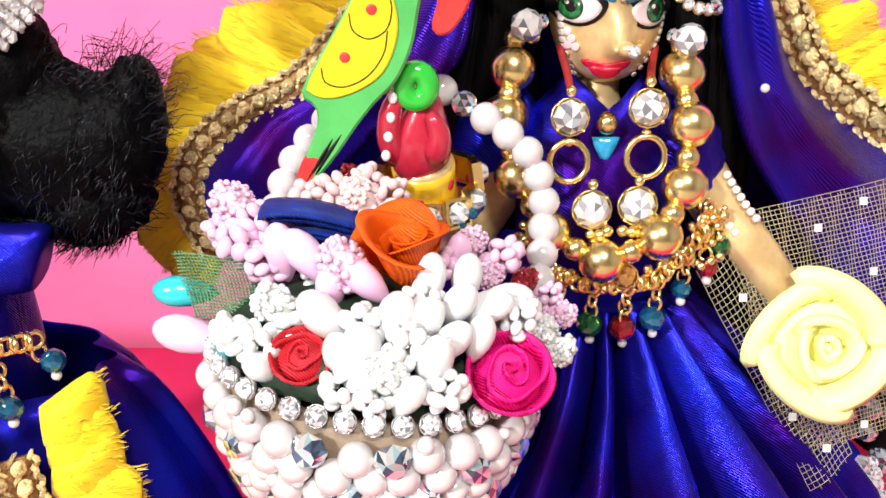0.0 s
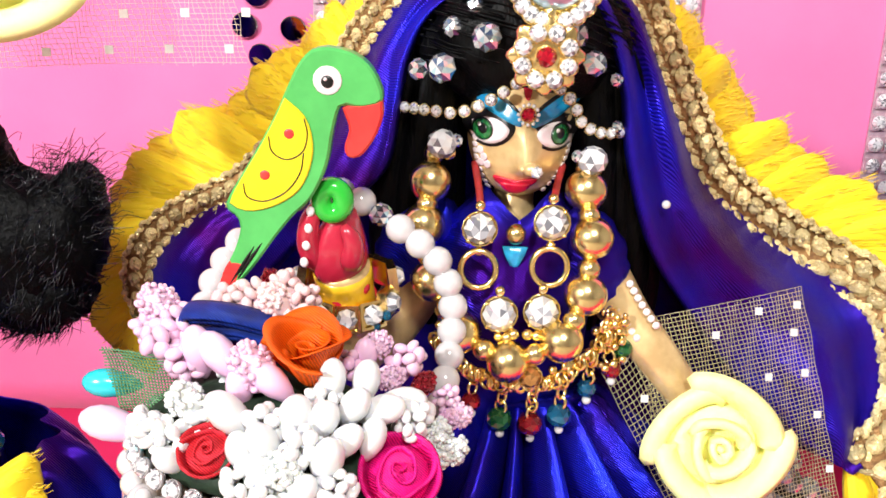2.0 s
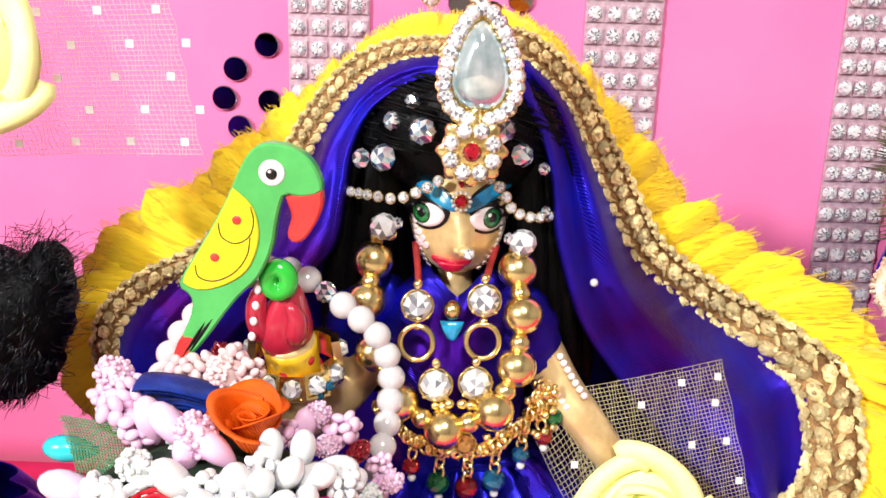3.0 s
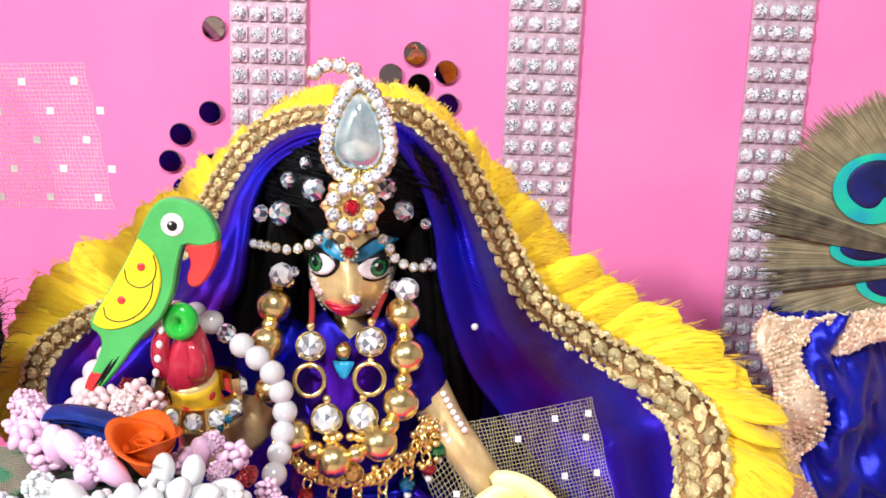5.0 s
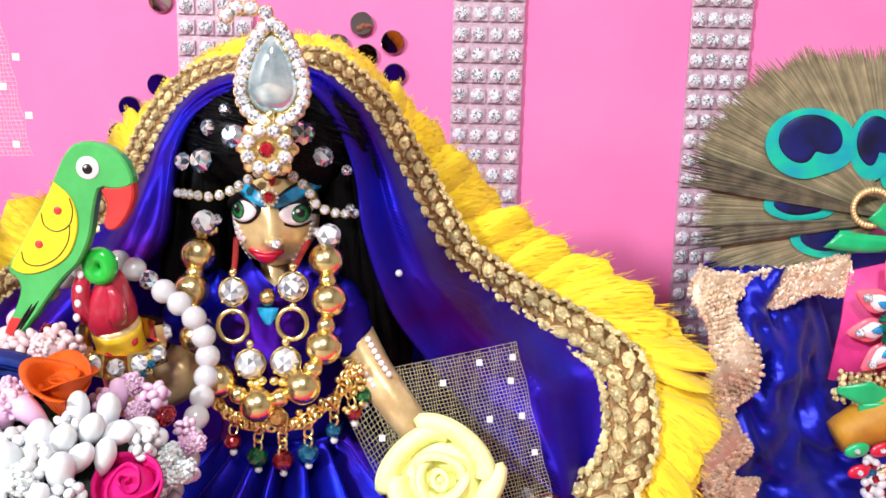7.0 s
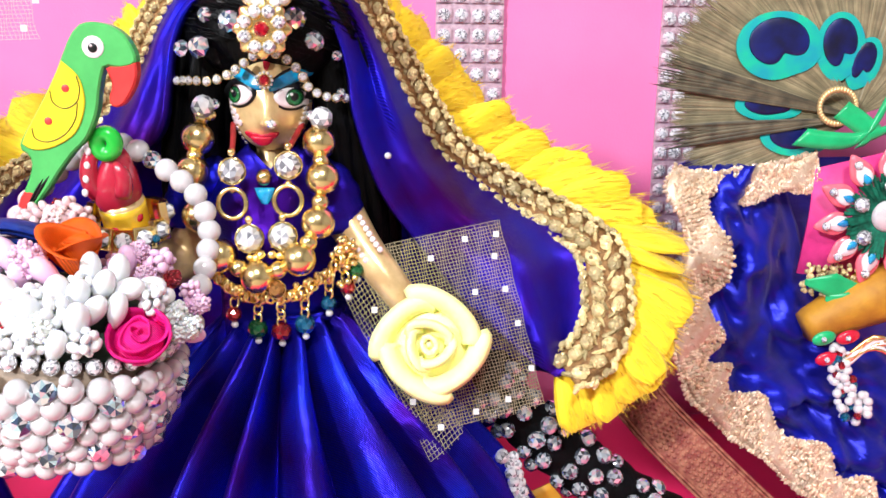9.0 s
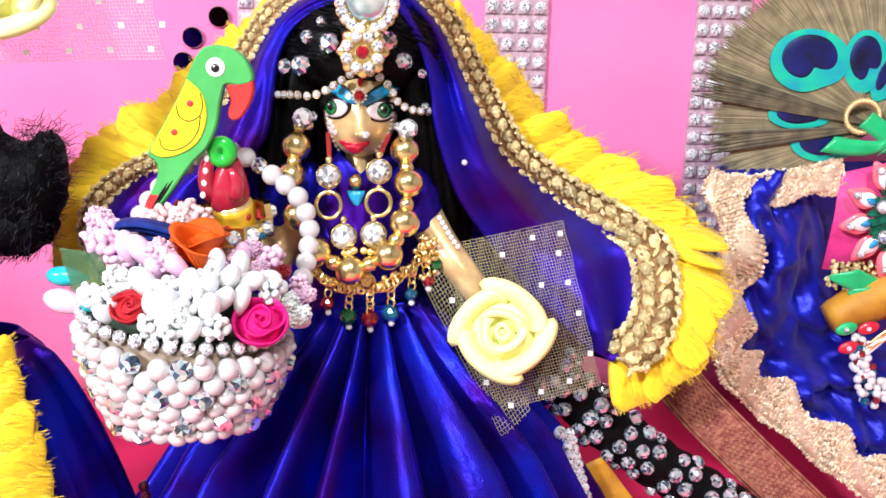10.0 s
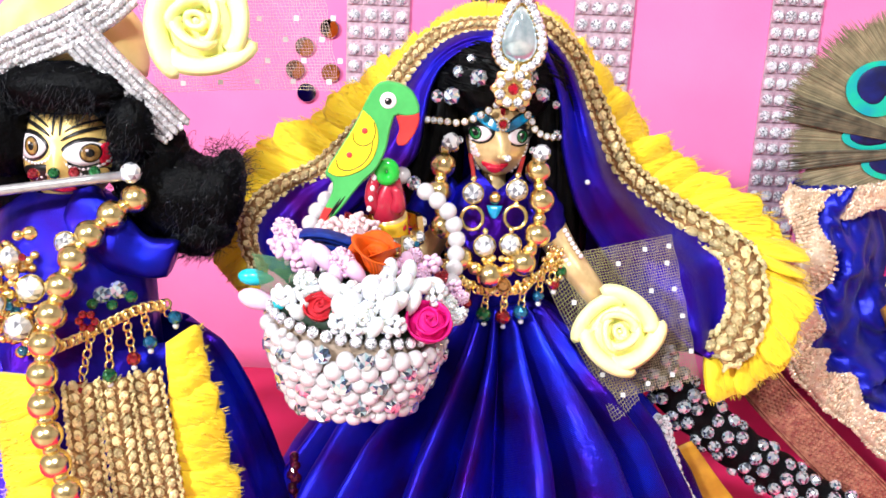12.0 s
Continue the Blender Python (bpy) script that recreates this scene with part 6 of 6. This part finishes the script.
sash = thing("ochre_sleeve", (232, 262, 70), "ochre yellow cloth sleeve with tinsel cuff beside blue velvet", "sleeve")
bm = bmesh.new()
tube(bm, curve([V(258, 268, 96), V(244, 266, 90), V(231, 264, 84), V(222, 263, 80)], 14), [10, 11, 11, 11, 11, 10.5, 10, 9.5, 9, 8.6, 8, 7.4, 7, 6], 20)
part("sleeve_cloth", bm, OCHRE, sash)
bm = bmesh.new()
for k in range(150):
    ball(bm, V(random.uniform(220, 240), random.uniform(262, 266), random.uniform(92, 104)), random.uniform(0.7, 1.3), 6, 4)
part("tinsel_cuff", bm, GOLD_THREAD, sash, kind="stuff")

hang = thing("bead_tassel", (234, 256, 44), "tassel of pearls with red and green enamel leaves", "tassel")
for k in range(70):
    t = k / 69
    p = V(230 + 9 * t + random.uniform(-4, 9) * (0.5 + t * 0.5), 257 - 4 * t + random.uniform(-1.5, 1.5), 74 - 27 * t + random.uniform(-2, 2))
    c = k % 9
    piece("tassel_bead", FACET["red"] if c == 3 else FACET["blue"] if c == 6 else SPHERE_PEARL, hang, p, random.uniform(1.3, 1.9))
for x, z, m in ((227, 78, GREEN_RIBBON), (236, 78.5, LIP_RED), (229, 70, LIP_RED)):
    bm = bmesh.new()
    ball(bm, V(x, 256, z), (4.6, 1.4, 2.7), 16, 8, Euler((0, random.uniform(-.5, .5), 0)).to_matrix().to_4x4())
    leaf2 = part("enamel_leaf", bm, m, hang)
    stone(hang, V(x - 0.5, 254.6, z), 1.1, (0, -1, 0.2))
for k in range(10):
    bm = bmesh.new()
    tube(bm, curve([V(236, 256, 72 - k * 0.6), V(246, 254, 77 + random.uniform(-3, 3)), V(258, 254, 74 + random.uniform(-8, 8))], 10), 0.8, 6)
    part("tassel_cord", bm, GOLD if k % 3 else SEQUIN, hang)

# ---- the flute player doll ----
LC, LR = V(-114, 177, 160), V(16, 15, 19)
bm = bmesh.new()
head(bm, LC, LR, V(-113, 0, 153), 1.2)
tube(bm, [V(-114, 178, 146), V(-115, 178, 134), V(-117, 178, 118), V(-118, 180, 90), V(-118, 182, 40), V(-118, 182, 0)], [9, 9, 16, 18, 20, 26], 24)
for ex, ez, ix in ((-122.5, 163.6, -121.5), (-104.5, 161.6, -103.0)):
    paint(bm, ex, ez, 7.4, 5.2, 1, 0.3, LC, LR, almond=1.25)
    paint(bm, ex, ez - 0.2, 6.5, 4.0, 2, 0.5, LC, LR, almond=1.3)
    paint(bm, ix, ez, 2.9, 3.2, 1, 0.7, LC, LR)
    paint(bm, ix, ez - 0.1, 2.5, 2.8, 3, 0.8, LC, LR)
    paint(bm, ix, ez, 1.1, 1.3, 1, 0.95, LC, LR)
    paint(bm, ix - 0.7, ez + 1, 0.45, 0.45, 2, 1.1, LC, LR, seg=8)
for bx, bz, tw in ((-121, 170.4, -0.30), (-105, 168.8, 0.24)):
    paint(bm, bx, bz, 7, 0.6, 1, 0.5, LC, LR, turn=tw, bend=-1.4)
    paint(bm, bx, bz + 2.4, 6, 0.4, 1, 0.5, LC, LR, turn=tw, bend=-1.2)
for px in (-114.2, -111.8):
    paint(bm, px, 172, 0.35, 4.6, 1, 0.6, LC, LR)
paint(bm, -112.5, 153.0, 14.0, 5.0, 1, 0.4, LC, LR, bend=1.5)
for k in range(22):
    paint(bm, -124 + 1.05 * k, 153.4 + 1.6 * math.sin(k * 1.9), 0.45, 0.45, 2, 0.6, LC, LR, seg=7)
paint(bm, -112, 149.5, 4.0, 1.2, 4, 0.9, LC, LR, almond=1.2)
paint(bm, -129.0, 167, 1.6, 3.2, 4, 0.5, LC, LR)
paint(bm, -99.6, 160.5, 1.5, 4.0, 4, 0.6, LC, LR)
for k in range(16):
    t = math.pi * (1.05 + 0.9 * k / 15)
    for ex, ez in ((-121, 163.6), (-104.5, 161.8)):
        paint(bm, ex + 7.2 * math.cos(t), ez + 5.6 * math.sin(t), 0.5, 0.5, 2, 0.6, LC, LR, seg=7)
player = part("doll", bm, [FACE_YELLOW, BLACK_PAINT, WHITE_PAINT, EYE_AMBER, LIP_RED], None, "doll with golden painted face playing a silver flute")
tagged(player, category="doll")

curls = thing("curly_wig", (-95, 180, 125), "frizzy black curly doll wig under silver lace", "wig")


def hair_mass(lobes):
    for c, r in lobes:
        bm = bmesh.new()
        rows = []
        for j in range(1, 22):
            e = math.pi * j / 22 - math.pi / 2
            rows.append([])
            for i in range(40):
                a = 2 * math.pi * i / 40
                n = V(math.cos(e) * math.cos(a), math.cos(e) * math.sin(a), math.sin(e))
                k = 1 + 0.10 * noise.noise(n * 3 + Vector(c)) + 0.05 * math.sin(14 * a + 9 * e)
                rows[-1].append(Vector(c) + V(n.x * r[0], n.y * r[1], n.z * r[2]) * k)
        grid(bm, rows, True, caps=True)
        part("curl_mass", bm, FRIZZ, curls)


LOBES = [(V(-112, 167, 182.5), (21, 8, 8.5)), (V(-133, 170, 168), (9, 9, 16)), (V(-90, 170, 170), (8, 9, 12)), (V(-112, 186, 172), (24, 14, 17)), (V(-88, 181, 157), (14, 12, 18)), (V(-78, 180, 144), (19, 13, 17)), (V(-66, 180, 146), (11, 11, 13)), (V(-60.5, 181, 153), (5.5, 7, 9)), (V(-88, 182, 138), (15, 12, 12)), (V(-72, 180, 134), (13, 11, 10)), (V(-136, 182, 158), (12, 14, 26))]
hair_mass(LOBES)
bm = bmesh.new()
for k in range(4600):
    c, r = LOBES[random.choice((0, 0, 2, 3, 4, 5, 5, 6, 6, 7, 8, 9, 9))]
    a, e = random.uniform(math.pi * 0.95, math.pi * 2.05), random.uniform(-1.3, 1.4)
    n = V(math.cos(e) * math.cos(a), math.cos(e) * math.sin(a), math.sin(e))
    p = Vector(c) + V(n.x * r[0], n.y * r[1], n.z * r[2]) * 0.98
    t = n.orthogonal().normalized()
    t = (t + V(0, 0, -0.6) + V(random.uniform(-1, 1), 0, random.uniform(-1, 1))).normalized()
    ln = random.uniform(2.5, 6.0)
    tube(bm, [p, p + t * ln * 0.5 + n * 0.35, p + t * ln + n * 0.05], [0.10, 0.09, 0.04], 3)
for k in range(220):
    c, r = LOBES[random.choice((3, 4, 6, 7, 7, 5))]
    a = random.uniform(-0.2, math.pi + 0.2)
    n = V(math.cos(a), random.uniform(-.6, .2), abs(math.sin(a)) + 0.1).normalized()
    p = Vector(c) + V(n.x * r[0], n.y * r[1], n.z * r[2]) * 0.9
    pts = [p + n * (q * random.uniform(3, 7)) + V(math.sin(q * 6 + k) * 1.6, math.cos(q * 5 + k), 1.2 * math.sin(q * 7 + k)) for q in (0, 0.25, 0.5, 0.75, 1.0, 1.25)]
    tube(bm, curve(pts, 12), 0.07, 4)
part("curl", bm, CURL, curls, kind="stuff")

turban = thing("turban", (-115, 182, 185), "cream silk turban bordered with silver lace", "turban")
bm = bmesh.new()
rows = []
for j in range(14):
    e = -0.25 + 1.75 * j / 13
    rows.append([V(-116 + 27 * math.cos(e) * math.cos(a), 188 + 19 * math.cos(e) * math.sin(a), 192 + 24 * math.sin(e) + 1.4 * math.sin(7 * a + 3 * e)) for a in [2 * math.pi * k / 48 for k in range(48)]])
grid(bm, rows, True, caps=True)
part("silk_wrap", bm, CREAM_CLOTH, turban)
for line in ([V(-142, 172, 184), V(-132, 167.5, 190), V(-120, 166, 196), V(-109, 167, 201), V(-98, 170, 208), V(-92, 174, 214)], [V(-108, 167, 202), V(-100, 167, 194), V(-90, 168, 183.5), V(-81, 170, 174.5), V(-76, 172, 169)]):
    n = 46
    ln = curve(line, n)
    bm, lump = bmesh.new(), bmesh.new()
    for i, p in enumerate(ln):
        d = (ln[min(i + 1, n - 1)] - ln[max(i - 1, 0)]).normalized()
        o = d.cross(V(0, -1, 0)).normalized()
        for q in range(5):
            nugget(lump, p + o * ((q - 2) * 2.5 + random.uniform(-.2, .2)) + V(0, -1.0, 0), (0.95, 1.0, 1.05))
    grid(bm, [[p + (ln[min(i + 1, n - 1)] - ln[max(i - 1, 0)]).normalized().cross(V(0, -1, 0)).normalized() * w for w in (-6.3, -2, 2, 6.3)] for i, p in enumerate(ln)])
    lt = part("silver_lace", bm, SILVER, turban, "silver bead lace band", thick=0.9)
    part("lace_bead", lump, SILVER_LACE, lt, smooth=False, kind="stuff")
foam_rose((-65, 163, 205), 17.5, (0.05, -0.97, 0.2), "pale yellow foam rose pinned beside a turban", 1.2)
net((-88, 172, 216), (60, 4, 3), (6, 2, -34), 60, 34, lambda u, v: 1.8 * math.sin(5 * u + 2 * v) + 3 * u, PALE_THREAD, "pale net with white spangles beside a turban",
    [(0.15 + 0.2 * i + 0.08 * (j % 2), 0.12 + 0.2 * j) for i in range(5) for j in range(5)], 0.055)
flute = thing("flute", (-112, 158, 148), "thin silver flute with a crystal end bead", "flute")
bm = bmesh.new()
tube(bm, [V(-150, 146, 147), V(-127, 151.5, 151), V(-106, 157, 153.6), V(-90, 161, 155.6)], 1.7, 14)
part("pipe", bm, SILVER, flute)
piece("end_bead", FACET_CLEAR, flute, V(-88.5, 161, 156.5), 3.6)
for k, c in enumerate(("green", "red", "green", "red")):
    piece("glass_bead", FACET[c], flute, V(-100 - 6.4 * k, 160 - 0.6 * k, 156.6 - 0.4 * k), 2.0)

chain = thing("bead_necklace", (-105, 140, 60), "long necklace of large polished gold beads on the flute player", "necklace")
path = curve([V(-88, 163, 150), V(-93, 159, 146.5), V(-98, 154, 142), V(-102, 149, 137), V(-105, 143.5, 129), V(-108, 138, 118), V(-109.5, 133, 107), V(-109, 129, 95), V(-107, 125, 83), V(-103.5, 122.5, 72), V(-99, 120.5, 62), V(-94, 119, 52)], 26)
for k, p in enumerate(path):
    piece("gold_bead", SPHERE_GOLD, chain, p - V(0, 0, 2.6), 4.9 if k % 2 == 0 else 2.5)
inner = thing("pendant_necklace", (-118, 140, 100), "gold pendant necklace with clear stones on the flute player", "necklace")
for p, r in ((V(-107, 150, 135), 3.4), (V(-115.5, 141, 122), 4.2), (V(-119, 138, 110), 4.4), (V(-122, 142, 132), 3.4), (V(-126, 137, 118), 3.6)):
    stone(inner, p, r, (0.1, -1, 0.2), cup=CUP)
for k in range(70):
    piece("gold_bead", SPHERE_GOLD, inner, V(random.uniform(-132, -113), random.uniform(140, 146), random.uniform(100, 140)), random.uniform(1.2, 2.6))
for k in range(10):
    piece("glass_bead", FACET[("red", "green", "blue")[k % 3]], inner, V(random.uniform(-130, -114), random.uniform(139, 143), random.uniform(98, 138)), random.uniform(1.3, 2.0))

jacket = thing("jacket", (-112, 172, 60), "blue-violet satin jacket with gold braid front and yellow fringe", "jacket")
bm = bmesh.new()
rows = []
for z, rx, ry in ((30, 34, 26), (60, 33, 25), (85, 31, 24), (105, 29, 22), (125, 28, 19), (140, 22, 15), (147, 12, 10)):
    rows.append([V(-116 + rx * math.cos(a) * (1 + 0.03 * math.sin(8 * a + z)), 176 + ry * math.sin(a) * (1 + 0.04 * math.sin(6 * a + z * 0.1)), z) for a in [2 * math.pi * k / 64 for k in range(64)]])
grid(bm, rows, True)
part("bodice", bm, SATIN, jacket, thick=0.6)
bm = bmesh.new()
ln = curve([V(-112, 172, 140), V(-100, 166, 134), V(-88, 165, 127), V(-77, 166, 126)], 20)
rows = []
for i, p in enumerate(ln):
    t = i / 19
    rr = 13 - 6.5 * t + 0.6 * math.sin(i * 0.8)
    rows.append([p + V(0.3 * rr * math.cos(a), 0.8 * rr * math.sin(a), rr * (0.95 * math.cos(a) + 0.05 * math.sin(3 * a + t * 5))) for a in [2 * math.pi * k / 28 for k in range(28)]])
grid(bm, rows, True, caps=True)
part("sleeve", bm, SATIN, jacket)
for x0, x1, y in ((-102, -96, 137), (-92.5, -84.5, 142), (-84.5, -74.5, 148)):
    braid(jacket, [V(x0, y + 4, 90), V((x0 + x1) / 2 - 1, y + 1, 68), V(x1, y - 5, 38)], lambda u, p: (1, 0.45, 0.12), (11.0, 11.0), GOLD_THREAD)
fringe(jacket, curve([V(-78, 153, 98), V(-76, 151, 72), V(-72, 148, 36)], 30), curve([V(-65, 157, 96), V(-59, 156, 68), V(-52, 153, 34)], 30), 11, 15)
fringe(jacket, curve([V(-110, 136, 92), V(-108, 131, 70), V(-104, 126, 40)], 30), curve([V(-130, 136, 88), V(-127, 132, 64), V(-122, 127, 38)], 30), 9, 15)
sk = bmesh.new()
rows = []
for j in range(20):
    t = j / 19
    z = 94 * (1 - t) ** 1.1 + 0.3
    rx, ry = 46 + 42 * t ** 0.6, 26 + 18 * t
    rows.append([V(-122 + rx * math.cos(a) * (1 + 0.03 * math.sin(13 * a + 2 * t) + 0.05 * abs(math.sin(8 * a))), 182 + ry * math.sin(a) * (1 + 0.06 * math.sin(11 * a)), z) for a in [2 * math.pi * k / 140 for k in range(140)]])
grid(sk, rows, True)
part("jacket_skirt", sk, SATIN, jacket, thick=0.5)

waist = thing("charm_chain", (-92, 150, 86), "gold waist chain with dangling coloured glass beads on the flute player", "chain")
for top, low, c in (((-100, 150, 106), (-102, 141, 88), "red"), ((-95, 151, 108), (-93, 143.5, 92), "green"), ((-90, 153, 109), (-87, 150, 95.5), "red"), ((-85, 156, 110), (-82.5, 154, 100), "blue"), ((-80, 159, 111), (-75.5, 160, 107), "blue")):
    charm(waist, top, low, c, 2.5)
bm = bmesh.new()
for k, p in enumerate(curve([V(-110, 143, 101), V(-102, 148, 104), V(-94, 151, 108), V(-86, 155, 111.4), V(-78, 159, 112)], 30)):
    ring(bm, p, 1.6, 0.55, ((0.9 if k % 2 else -0.9), -1, 0.2), 10)
part("chain_link", bm, GOLD, waist, kind="stuff")
for k in range(6):
    t = 2 * math.pi * k / 6
    piece("flower_bead", FACET["red"], waist, V(-101 + 2.6 * math.cos(t), 148, 109 + 2.6 * math.sin(t)), 1.5)
cuff = thing("cuff_brooch", (-94, 152, 114), "small cuff brooch of clear and green stones on blue satin", "brooch")
for x, z, r, gem in ((-97, 117, 3.0, GEM_AB), (-92, 118.5, 3.2, GEM_AB), (-88, 116, 2.2, FACET["green"]), (-94, 113.4, 2.0, FACET["green"]), (-100, 114, 2.0, FACET["green"])):
    piece("cuff_stone", gem, cuff, V(x, 151 + 0.25 * (x + 100), z), r, facing((0.1, -1, 0.2)))
pebbles = thing("garnet_bead_heap", (-44, 190, 0), "small heap of dark garnet crystal beads on the floor", "beads")
for k in range(90):
    a, r = random.uniform(0, 6.28), random.uniform(0, 9)
    piece("garnet_bead", GARNET, pebbles, V(-38 + r * math.cos(a), 184 + r * math.sin(a), 2 + 44 * (1 - r / 10) * random.random()), random.uniform(2, 3), Euler((k, k, 0)).to_matrix().to_4x4())
